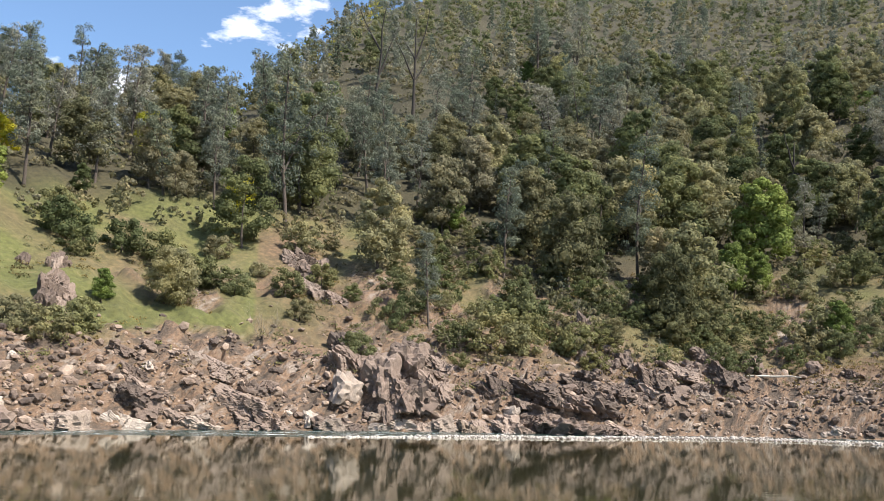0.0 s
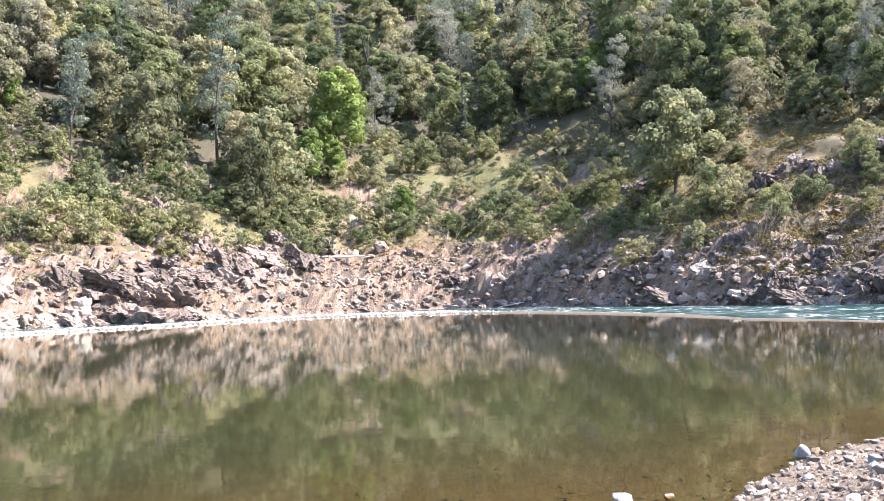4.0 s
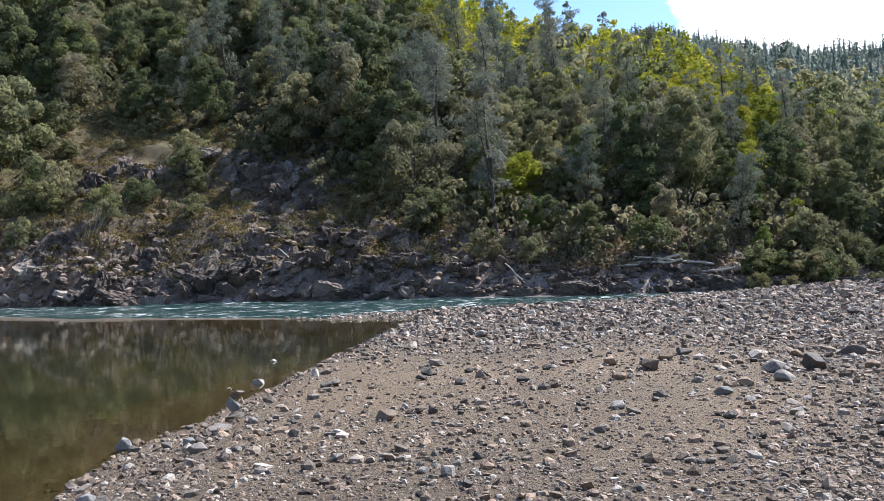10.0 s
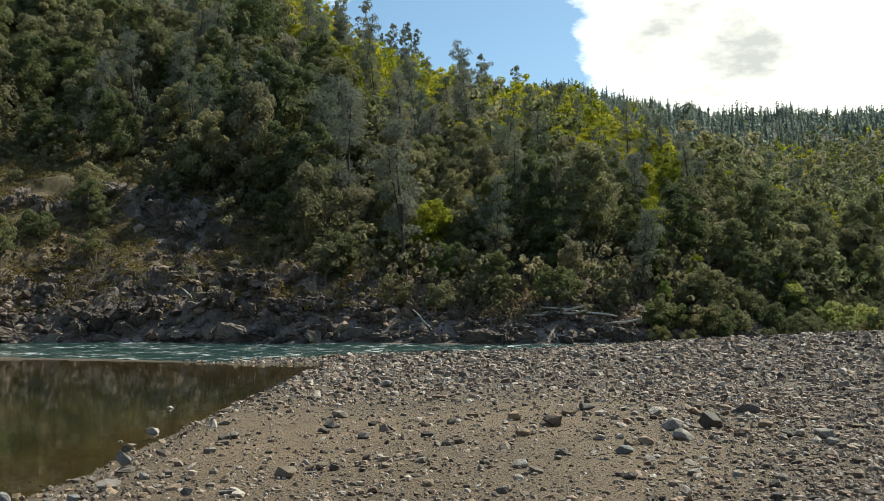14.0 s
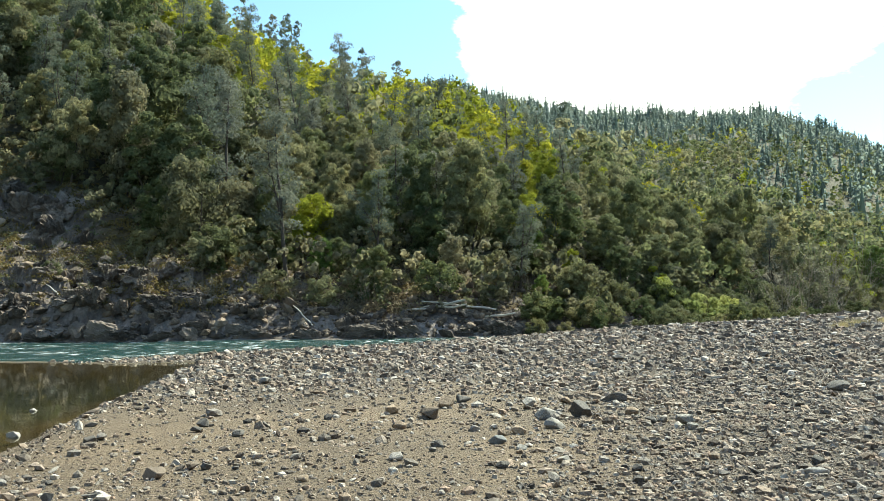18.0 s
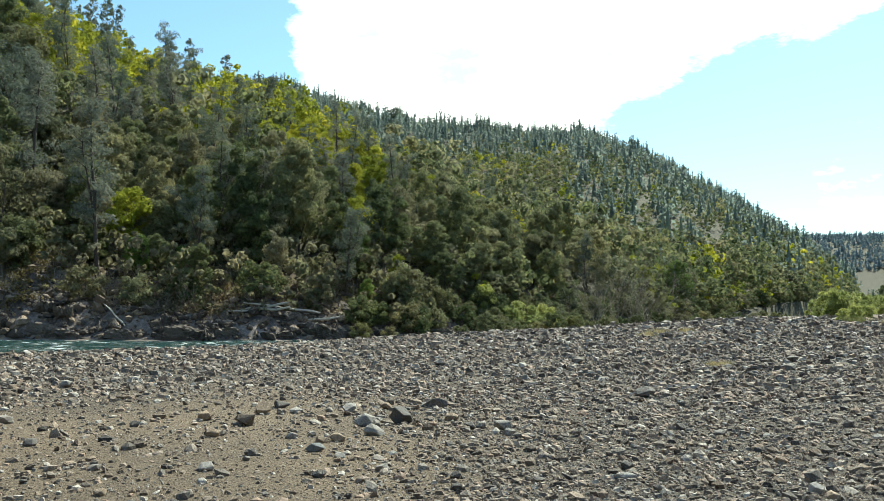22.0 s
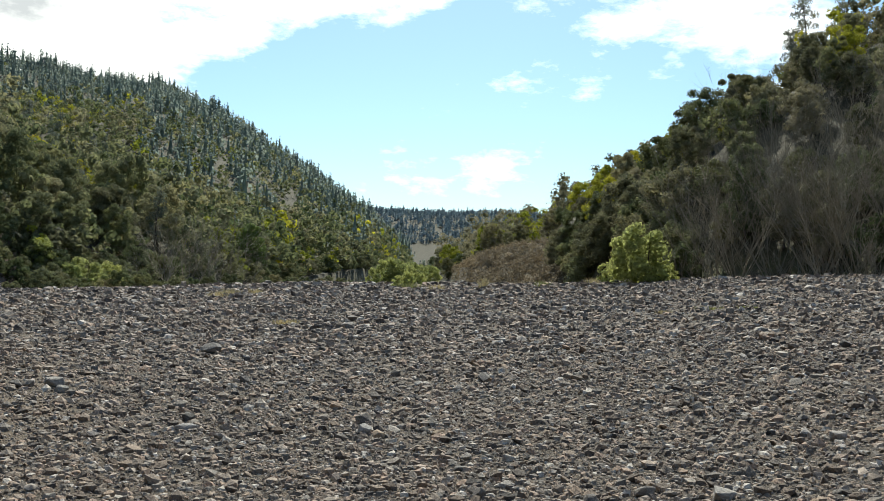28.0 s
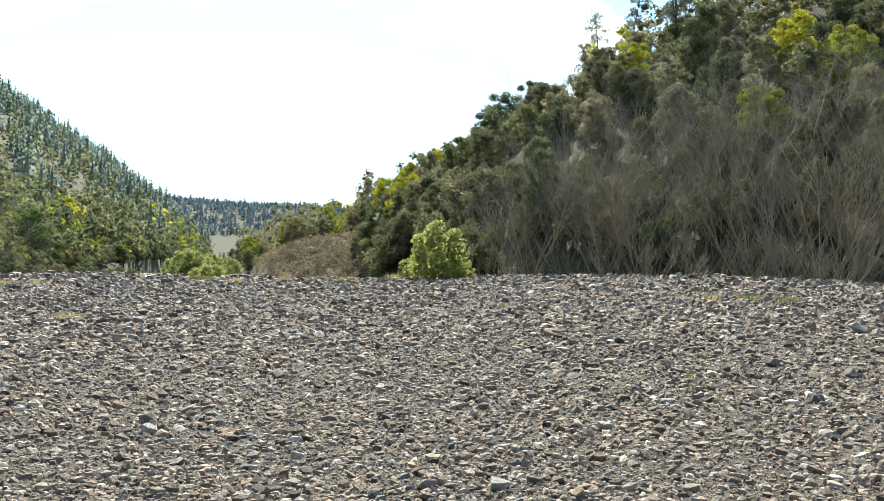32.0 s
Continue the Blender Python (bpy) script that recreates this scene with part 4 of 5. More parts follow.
# far woods, too many to count
def wood(name, label, spots, mat, tall, wide, per, size, conic=False, seed=1):
    rg = np.random.default_rng(seed)
    sp = np.array(spots, float)
    m = len(sp)
    base = np.repeat(np.stack([sp[:, 0], sp[:, 1], height(sp[:, 0], sp[:, 1])], 1), per, 0)
    k = np.repeat(rg.uniform(0.42, 1.0, m) + 0.5 * rg.uniform(0, 1, m) ** 4, per)
    a, u = rg.uniform(0, 2 * math.pi, m * per), rg.uniform(0, 1, m * per)
    if conic:
        r, h = wide * (1 - u) ** 0.9 * rg.uniform(0.5, 1.0, m * per) + 0.05, 0.12 + 0.84 * u
        nr = np.stack([np.cos(a) * 0.8, np.sin(a) * 0.8, 0.7 + 0 * a], 1)
    else:
        h = 0.08 + 0.92 * u
        r = wide * np.sqrt(np.clip(1 - (np.abs(h - 0.45) / 0.6) ** 2, 0.04, 1)) * rg.uniform(0.7, 1.1, m * per)
        nr = np.stack([np.cos(a), np.sin(a), 2.2 * (h - 0.35)], 1)
    cs = base + np.stack([np.cos(a) * r, np.sin(a) * r, h * tall], 1) * k[:, None]
    me = leaf_mesh(name, cs, nr + rg.normal(0, 0.35, nr.shape), size * k * (1.15 - 0.75 * u if conic else 1.0), mat, rg, 0.7)
    if conic:
        ring = np.array([(math.cos(q), math.sin(q), 0.1) for q in np.arange(5) * 2 * math.pi / 5] + [(0, 0, 1.0)]) * np.array([0.3 * wide, 0.3 * wide, tall])
        kk = 0.92 * k[::per]
        cone = (np.stack([sp[:, 0], sp[:, 1], height(sp[:, 0], sp[:, 1])], 1)[:, None] + ring[None] * kk[:, None, None]).reshape(-1, 3)
        v, f = crown_arrays(me)
        more = (np.array([[q, (q + 1) % 5, 5] for q in range(5)])[None] + (np.arange(m) * 6)[:, None, None]).reshape(-1, 3) + len(v)
        shade_of = rg.uniform(0, 1, m)
        me = toned(mesh_from(name, np.concatenate([v, cone]), np.concatenate([f, more]), mat), np.concatenate([np.repeat(shade_of, per * 4), np.repeat(shade_of, 6)]))
    return tagged(new(name, me), label, "woods", kind="stuff")


def crown_arrays(me):
    v, f = np.empty(len(me.vertices) * 3, np.float32), np.empty(len(me.loops), np.int32)
    me.vertices.foreach_get("co", v)
    me.loops.foreach_get("vertex_index", f)
    return v.reshape(-1, 3), f.reshape(-1, 3)


def crown_wood(name, label, spots, mat, seed, small=0.75, large=1.25, blobs=9, per=30, leaf=0.56, shapes=None):
    """Many rounded crowns as one mass, from a few shapes."""
    rg = np.random.default_rng(seed)
    shapes = shapes or [crown_arrays(oak_parts(500 + seed * 9 + k, 7.5, 3.3, blobs, per, leaf, mat, 0.1)[1]) for k in range(5)]
    sp = np.array(spots, float)
    z = height(sp[:, 0], sp[:, 1])
    verts, faces, at = [], [], 0
    for k in range(len(sp)):
        v, f = shapes[k % len(shapes)]
        a, q = rg.uniform(0, 2 * math.pi), rg.uniform(small, large)
        c, s = math.cos(a), math.sin(a)
        verts.append(np.stack([q * (c * v[:, 0] - s * v[:, 1]) + sp[k, 0], q * (s * v[:, 0] + c * v[:, 1]) + sp[k, 1], q * rg.uniform(0.85, 1.2) * v[:, 2] + z[k]], 1))
        faces.append(f + at)
        at += len(v)
    me = toned(mesh_from(name, np.concatenate(verts), np.concatenate(faces), mat), np.repeat(rg.uniform(0, 1, len(sp)), [len(v) for v in verts]))
    return tagged(new(name, me), label, "woods", kind="stuff")


under = []
for _ in range(2700):
    b1 = rng.uniform(-31, 97)
    line = float(up_to(b1, table(b1, TREELINE)))
    under.append(polar(b1, float(table(b1, SHORE)) + line + rng.uniform(-4, 140 if b1 < 34 else 60)))
crown_wood("undergrowth", "low olive undergrowth beneath the trees of the slope", under, LEAF_GREY, 15, 0.25, 0.55, 5, 22, 0.95)
brush = []
for k in range(330):
    b1 = -4 + 49 * ((k * 0.618) % 1)
    x, y = polar(b1, float(table(b1, SHORE)) + rng.uniform(9, float(up_to(b1, table(b1, TREELINE))) + 12))
    if not any((x - q[0]) ** 2 + (y - q[1]) ** 2 < (0.6 * q[2]) ** 2 for q in CLEAR):
        brush.append((x, y))
for name, label, mat, first in (("olive_brush", "thick olive brush on the middle of the slope", LEAF_BRUSH, 0), ("green_brush", "thick green brush on the middle of the slope", LEAF_OAK, 1)):
    crown_wood(name, label, brush[first::2], mat, 18 + first, 0.6, 1.5, shapes=[crown_arrays(oak_parts(640 + 9 * first + k, 2.2, 1.6, 11, 58, 0.22, mat, 0.05)[1]) for k in range(4)])
crown_wood("far_oak_wood", "dense dark green oak wood high on the slope", [q[:2] for q in far_oak if q[2] in ("oak", "green")], LEAF_OAK, 2, 0.8, 1.45)
crown_wood("far_grey_wood", "grey-olive oaks high on the slope", [q[:2] for q in far_oak if q[2] == "grey"], LEAF_GREY, 9, 0.8, 1.4)
crown_wood("far_yellow_wood", "yellow-green spring oaks high on the slope", [q[:2] for q in far_oak if q[2] == "yellow"], LEAF_YELLOW, 3)
far_pines = [crown_arrays(grey_pine_parts(450 + k, 14 + k, LEAF_PINE, 2.2, 9)[1]) for k in range(4)]
crown_wood("far_pine_wood", "grey-green pines high on the slope", [q[:2] for q in far_oak if q[2] in ("pine", "fir")], LEAF_PINE, 4, 0.6, 1.05, shapes=far_pines)
ridge_fir, ridge_oak, ridge_yellow, last_fir = [], [], [], []
for _ in range(8200):
    b1, d1 = rng.uniform(70, 119), 620 * math.sqrt(rng.uniform(0.06, 1.1))
    if d1 < float(table(b1, SHORE)) + 25 or d1 < 330 and b1 < 100:
        continue
    x, y = polar(b1, d1)
    q = float(wander(x, y, 60, 61)) + rng.normal(0, 0.35)
    high = d1 > 300 + 110 * rng.random() or rng.random() < 0.25
    (ridge_fir if (high and rng.random() < 0.8) or q > 0.25 else ridge_yellow if q < -0.95 else ridge_oak).append((x, y))
for _ in range(3600):
    b1 = rng.uniform(106, 132)
    last_fir.append(polar(b1, rng.uniform(1250, 1720)))
valley = []
for _ in range(620):
    b1 = rng.uniform(93, 118.5)
    lo = float(table(b1, SHORE)) + 4
    valley.append(polar(b1, lo + (360 - lo) * rng.uniform(0, 1) ** 1.5) if lo < 330 else polar(b1, lo + 20))
crown_wood("valley_oak_wood", "small round green oaks at the foot of the ridge", [q for k, q in enumerate(valley) if k % 5], LEAF_OAK, 21, 0.35, 0.75, 6, 27, 0.8)
crown_wood("valley_yellow_wood", "small yellow-green oaks at the foot of the ridge", valley[::5], LEAF_YELLOW, 22, 0.35, 0.65, 6, 27, 0.8)
wood("ridge_conifer_wood", "conifers covering the distant ridge, bluish haze put into their colour", ridge_fir, LEAF_DISTANT_HAZED, 8.6, 3.0, 26, 1.6, True, seed=5)
crown_wood("ridge_oak_wood", "green oaks covering the distant slope", ridge_oak, LEAF_OAK, 6, 0.5, 0.95, 5, 8, 1.3)
crown_wood("ridge_yellow_wood", "yellow-green oaks on the distant slope", ridge_yellow, LEAF_YELLOW, 7, 0.55, 1.0, 6, 8, 1.2)
wood("last_ridge_wood", "conifers along the farthest ridge, haze painted into their colour", last_fir, LEAF_HAZY, 11, 6, 12, 4.2, True, seed=8)

# ---------------------------------------------------------------- the bank behind the bar
d, right_oak, right_yellow = 44.0, [], []
while d < 190:
    gap = 3.0 + 0.012 * (d - 40)
    for b in np.arange(119 + rng.uniform(0, 1), 176, math.degrees(gap / d)):
        b1, d1 = b + rng.normal(0, 0.3) * math.degrees(gap / d), d + rng.normal(0, 0.3) * gap
        s = d1 - float(table(b1, RIGHT_FOOT))
        if s < 0.5 or s > 75 or (119.8 < b1 < 126.6 and s < 26):
            continue
        x, y = polar(b1, d1)
        r, k, turn = rng.random(), int(rng.integers(0, 12)), rng.uniform(0, 360)
        yellow = s > 10 and r < 0.13 + 0.2 * float(wander(x, y, 14, 62))
        if s > 32:
            (right_yellow if yellow else right_oak).append((x, y))
        elif s < 9 and r > 0.35 or r > 0.66:
            bushes.add(x, y, rng.uniform(1.0, 1.8), k, turn)
        elif yellow:
            spring_oaks.add(x, y, rng.uniform(0.45, 0.7), k, turn)
        elif r > 0.64:
            pines.add(x, y, rng.uniform(0.28, 0.42), k, turn)
        else:
            (grey_oaks if rng.random() < 0.6 else oaks).add(x, y, rng.uniform(0.38, 0.62), k, turn)
    d += gap
crown_wood("right_oak_wood", "dense grey-olive oaks on the slope", right_oak, LEAF_GREY, 12, 0.6, 0.95, 12, 52, 0.4)
crown_wood("right_yellow_wood", "yellow-green oaks on the slope", right_yellow, LEAF_YELLOW, 13, 0.6, 0.95)
sb, ss = rng.uniform(119.8, 127, 900), rng.uniform(0, 16, 900)
sx, sy = polar(sb, table(sb, RIGHT_FOOT) + ss)
d = rng.normal(size=(900, 14, 3))
d[..., 2] = np.abs(d[..., 2])
at = np.stack([sx, sy, height(sx, sy)], 1)[:, None] + 0.28 * d
mound_grass = toned(leaf_mesh("mound_scrub", at.reshape(-1, 3), d.reshape(-1, 3), 0.3, LEAF_DRY, rng, 0.4), np.repeat(rng.uniform(0, 1, 900), 14 * 4))
tagged(new("mound_scrub", mound_grass), "dry brown scrub on the low mound", "scrub", kind="stuff")
for k in range(18):
    b1 = 120.6 + 6 * ((k * 0.618) % 1)
    x, y = polar(b1, float(table(b1, RIGHT_FOOT)) + rng.uniform(0, 9))
    bare_bushes.add(x, y, rng.uniform(0.7, 1.3), k, rng.uniform(0, 360))
for k in range(26):
    b1 = 126.6 + 8 * ((k * 0.618) % 1)
    x, y = polar(b1, float(table(b1, RIGHT_FOOT)) + rng.uniform(-1, 14))
    (grey_oaks if k % 2 else bushes).add(x, y, rng.uniform(0.4, 0.65) * (1 if k % 2 else 2.4), k, rng.uniform(0, 360))
for b1, d1, k in ((127.7, 92, 0.6), (128.4, 90, 0.55), (126.9, 95, 0.45), (129.4, 86, 0.5)):
    oaks.add(*polar(b1, d1), k, int(d1), b1 * 9)
for b1, d1, k in ((140.2, 92, 0.62), (141.4, 92, 0.72), (138.9, 94, 0.45), (143, 88, 0.6), (146, 80, 0.7)):
    pines.add(*polar(b1, d1), k, int(d1 + b1), b1 * 9)

# leafless willow thicket at its foot
thicket = Grove("bare_willow", "tall leafless willow with many pale thin stems", "tree", [[("twig", bare_parts(90 + k, 9.0, 8, 4, 0.55, 0.034))] for k in range(3)], "leafless willows along the bar")
for k in range(84):
    b1 = 134.5 + 36 * ((k * 0.618) % 1)
    x, y = polar(b1, float(table(b1, RIGHT_FOOT)) + rng.uniform(-2, 10))
    thicket.add(x, y, rng.uniform(0.65, 1.15) * (0.55 + 0.45 * min(1, (b1 - 132) / 9)), k, rng.uniform(0, 360))
for k in range(40):
    b1 = 134 + 36 * ((k * 0.618) % 1)
    x, y = polar(b1, float(table(b1, RIGHT_FOOT)) + rng.uniform(-4, 1))
    bare_bushes.add(x, y, rng.uniform(0.8, 1.6), k, rng.uniform(0, 360))
for b1, d1, k in ((101.5, 83, 0.9), (102.4, 84, 1.05), (103.2, 87, 1.15), (104.2, 90, 1.1), (105.2, 93, 0.9), (106.2, 97, 0.8), (100.6, 81, 0.7)):
    thicket.add(*polar(b1, d1), k, int(b1), b1 * 7)
fresh = Grove("willow_bush", "bright yellow-green willow bush at the edge of the bar", "bush", [[("stem", o[0]), ("leaves", o[1])] for o in (oak_parts(95 + k, 3.2, 1.7, 22, 120, 0.2, LEAF_WILLOW, 0.03) for k in range(2))], "fresh willow bushes")
for b1, d1, k in ((132.1, 51.5, 0.43), (133.5, 52, 0.28), (131.3, 53, 0.36), (129.6, 56, 0.4), (116.9, 69, 0.4), (117.6, 70, 0.35), (116.2, 70, 0.3), (115.4, 110, 1.1), (116.4, 112, 1.0), (114.8, 115, 0.8), (117.3, 122, 1.0), (118.0, 126, 0.9), (118.6, 121, 0.8), (94.7, 75.5, 0.8), (97.6, 76, 1.05), (96.6, 75, 0.8), (98.6, 79, 0.9)):
    fresh.add(*polar(b1, d1), k, int(b1 * 3), b1 * 31)

# ---------------------------------------------------------------- rocks


def cells(p, seed):
    """A random value for the nearest of many jittered cells."""
    base = np.floor(p).astype(np.int64)
    best, out = np.full(len(p), 9.0), np.zeros(len(p))
    for di, dj, dk in itertools.product((-1, 0, 1), repeat=3):
        i, j, k = base[:, 0] + di, base[:, 1] + dj, base[:, 2] + dk
        a, b = i + 57 * k, j - 131 * k
        r = (p[:, 0] - i - hashed(a, b, seed)) ** 2 + (p[:, 1] - j - hashed(a, b, seed + 1)) ** 2 + (p[:, 2] - k - hashed(a, b, seed + 2)) ** 2
        out, best = np.where(r < best, hashed(a, b, seed + 3), out), np.minimum(r, best)
    return out


def crag(name, seed, mat, level=4, stretch=(1, 1, 0.8)):
    """Jointed bedrock: a lump cut by sets of planes, broken into columns and chips."""
    rg = np.random.default_rng(seed)
    v, f = BALL[level]
    sets = np.concatenate([np.eye(3), -np.eye(3), rg.normal(size=(6, 3))]) + rg.normal(0, 0.22, (12, 3))
    sets /= np.linalg.norm(sets, axis=1, keepdims=True)
    off = rg.uniform(0.5, 0.86, 12)
    r = np.minimum(np.min(np.where(v @ sets.T > 0.05, off / np.maximum(v @ sets.T, 0.05), 9.0), axis=1), 1.1)
    p = v * r[:, None]
    r = r * (1 + 0.42 * (cells(p * np.array([2.6, 2.6, 1.0]) + 40, seed) - 0.5) + 0.22 * (cells(p * np.array([6.0, 6.0, 2.6]) + 40, seed + 9) - 0.5) + rg.normal(0, 0.012, len(v)))
    return mesh_from(name, v * r[:, None] * np.array(stretch), f, mat, False)


def shard(name, seed, mat, points=12, stretch=(1, 1, 1)):
    """An angular block: the hull of random points on a ball."""
    rg = np.random.default_rng(seed)
    bm = bmesh.new()
    q = rg.normal(size=(points, 3))
    q /= np.linalg.norm(q, axis=1, keepdims=True)
    q *= rg.uniform(0.75, 1.1, (points, 1))
    for c in q * np.array(stretch):
        bm.verts.new(c)
    bmesh.ops.convex_hull(bm, input=bm.verts)
    loose = [w for w in bm.verts if not w.link_faces]
    bmesh.ops.delete(bm, geom=loose, context="VERTS")
    bmesh.ops.bevel(bm, geom=list(bm.edges), offset=0.035, segments=1, affect="EDGES", profile=0.5)
    bmesh.ops.triangulate(bm, faces=bm.faces)
    me = bpy.data.meshes.new(name)
    bm.to_mesh(me)
    bm.free()
    me.materials.append(mat)
    return me


class Stones:
    def __init__(self, name, label, meshes, group):
        self.name, self.label, self.meshes, self.group, self.rg = name, label, meshes, group, np.random.default_rng(len(label))

    def add(self, x, y, size, k=0, z=None, sink=0.25, squash=1.0, turn=None, tip=12, label=""):
        ob = new(self.name, self.meshes[k % len(self.meshes)])
        z = ground_at(x, y) if z is None else z
        turn = self.rg.uniform(0, 360) if turn is None else turn
        ob.matrix_basis = Matrix.Translation((x, y, z + size * (0.5 - sink) * squash)) @ pose(0, 0, 0, self.rg.normal(0, tip), self.rg.normal(0, tip), turn) @ Matrix.Diagonal((size / 2, size / 2, size / 2 * squash, 1))
        return tagged(ob, label or self.label, "rock", self.group)


ledge_boulders = Stones("boulder", "angular dark brown boulder at the river's edge", [crag("boulder", 115 + k, LEDGE_ROCK, 3, (1.05, rng.uniform(0.7, 1.0), rng.uniform(0.55, 0.85))) for k in range(7)], "dark boulders along the bank")
boulders = Stones("boulder", "angular brown-grey boulder at the river's edge", [crag("boulder", 100 + k, BANK_ROCK if k % 3 else BLEACHED_ROCK, 3, (1.05, rng.uniform(0.7, 1.0), rng.uniform(0.6, 0.9))) for k in range(9)], "boulders along the bank")
for k in range(230):
    b1 = rng.uniform(-30, 100)
    s = abs(rng.normal(0, 4.0)) + 0.2
    if 20 < b1 < 45:
        s *= 1.3
    x, y = polar(b1, float(table(b1, SHORE)) + s)
    (boulders if b1 < 50 else ledge_boulders).add(x, y, rng.lognormal(0.0 if b1 < 42 else -0.1, 0.45), k, sink=0.42, tip=24)


def scatter(name, label, xs, ys, zs, sizes, mat, seed, flat=(0.45, 0.8), facets=False, level=1):
    """Many loose stones as one mass."""
    rg = np.random.default_rng(seed)
    v, f = BALL[level]
    m = len(xs)
    turn, sq = rg.uniform(0, 2 * math.pi, m), rg.uniform(*flat, m)
    shape = v[None] * (1 + np.clip(rg.normal(0, 0.2 if seed == 79 or level != 1 else 0.13, (m, len(v), 1)), -0.35, 0.35))
    shape = shape * np.stack([np.ones(m), rg.uniform(0.55, 0.95, m), sq], 1)[:, None, :]
    tilt = rg.normal(0, 0.25 if level else 0.16, (m, 1))
    sx, sy, sz = shape[..., 0], shape[..., 1], shape[..., 2]
    sz = sz + tilt * sx
    c, s = np.cos(turn)[:, None], np.sin(turn)[:, None]
    half = (sizes / 2)[:, None]
    out = np.stack([xs[:, None] + half * (c * sx - s * sy), ys[:, None] + half * (s * sx + c * sy), zs[:, None] + half * (sz + 0.25)], -1)
    faces = (f[None] + (np.arange(m) * len(v))[:, None, None]).reshape(-1, 3)
    return tagged(new(name, mesh_from(name, out.reshape(-1, 3), faces, mat, not facets)), label, "stones", kind="stuff")


# rubble along the far bank
for name, label, m, lo, hi, wide, mat, seed in (("bank_rubble", "broken tan and grey rocks along the water", 5200, -31, 51, 5.0, BANK_RUBBLE, 71), ("ledge_rubble", "broken dark brown rocks along the river", 4000, 48, 100, 8.0, LEDGE_RUBBLE, 76)):
    rb = rng.uniform(lo, hi, m)
    rs = np.abs(rng.normal(0, wide, m)) * np.where(rb > 67, 0.7, 1.0) + 0.1
    rxx, ryy = polar(rb, table(rb, SHORE) + rs)
    scatter(name, label, rxx, ryy, height(rxx, ryy), np.minimum(rng.lognormal(-1.05, 0.6, m), 1.3), mat, seed, (0.35, 0.8), True, 1)

# the spit of pale cobbles
m = 5200
rb = rng.uniform(-8.5, 62, m)
t01 = rng.uniform(0, 1, m)
rxx, ryy = polar(rb, table(rb, SPIT_NEAR) * (1 - t01) + table(rb, SPIT_FAR) * t01)
zz = height(rxx, ryy)
keep = (zz > -0.07) & (rb < 27 + 2 * rng.normal(0, 1, m))
scatter("spit_cobbles", "pale cobbles of the low spit", rxx[keep], ryy[keep], np.maximum(zz[keep], -0.05), rng.lognormal(-1.8, 0.35, int(keep.sum())), PALE_ROCK, 72)

# the gravel of the bar, finer near by
RING = [(math.cos(a), math.sin(a), -0.45) for a in np.arange(6) * math.pi / 3] + [(0.72 * math.cos(a), 0.72 * math.sin(a), 0.62) for a in np.arange(3) * math.pi / 1.5 + 0.5]
LENS = (np.array(RING), np.array([[0, 1, 6], [1, 2, 6], [2, 7, 6], [2, 3, 7], [3, 4, 7], [4, 8, 7], [4, 5, 8], [5, 0, 8], [0, 6, 8], [6, 7, 8]]))
BALL[0] = LENS


def gravel_band(name, label, m, lo, hi, base, grow, level, seed, facets=True):
    rg = np.random.default_rng(seed)
    rb, rd = rg.uniform(38, 168, m), lo * np.exp(rg.uniform(0, math.log(hi / lo), m))
    xs, ys = polar(rb, rd)
    zs = height(xs, ys)
    sandy = smooth(38, 46, rb) * (1 - smooth(80, 98, rb)) * (1 - smooth(13, 24, rd)) + 0.3 * wander(xs, ys, 3, 31)
    keep = (zs > 0.015) & (rd < np.where(rb < 118, table(rb, BAR_EDGE), table(rb, RIGHT_FOOT))) & (rg.uniform(0, 1, m) > 0.66 * sandy)
    size = (base + grow * rd) * np.minimum(rg.lognormal(0.0, 0.66, m), 3.6) * (1 + 0.12 * (level == 1) * (1 - smooth(82, 98, rb)) - 0.3 * (level == 0) * np.clip(sandy, 0, 1))
    scatter(name, label, xs[keep], ys[keep], zs[keep] - 0.04 * size[keep], size[keep], PEBBLES, seed, (0.36, 0.85), facets, level=level)


gravel_band("fine_gravel", "small grey and brown river pebbles on the beach", 115000, 4.8, 17, 0.012, 0.0022, 0, 73)
gravel_band("near_gravel", "grey and brown rounded river stones on the beach", 11000, 5.0, 19, 0.018, 0.0028, 1, 75)
gravel_band("broken_gravel", "grey and brown broken stones on the beach", 7000, 5.0, 17, 0.016, 0.0027, 1, 79)
gravel_band("bar_gravel", "grey and brown river cobbles of the gravel bar", 105000, 16, 62, 0.024, 0.0024, 0, 74)
gravel_band("far_gravel", "grey and brown cobbles at the far end of the gravel bar", 26000, 58, 130, 0.06, 0.0026, 0, 78)

cobbles = Stones("cobble", "rounded grey river cobble on the gravel", [shard("cobble", 150 + k, COBBLE, 16 + 2 * (k % 4), (1.05, 0.75, 0.45 + 0.06 * (k % 4))) for k in range(8)], "cobbles on the bar")
for k in range(280):
    b1, d1 = rng.uniform(40, 165), 6.5 * math.exp(rng.uniform(0, 1.5))
    x, y = polar(b1, d1)
    if ground_at(x, y) < 0.04 or d1 > 0.9 * float(table(b1, BAR_EDGE)) and b1 < 118:
        continue
    cobbles.add(x, y, (0.035 + 0.005 * d1) * rng.lognormal(0.0, 0.45), k, sink=0.3)

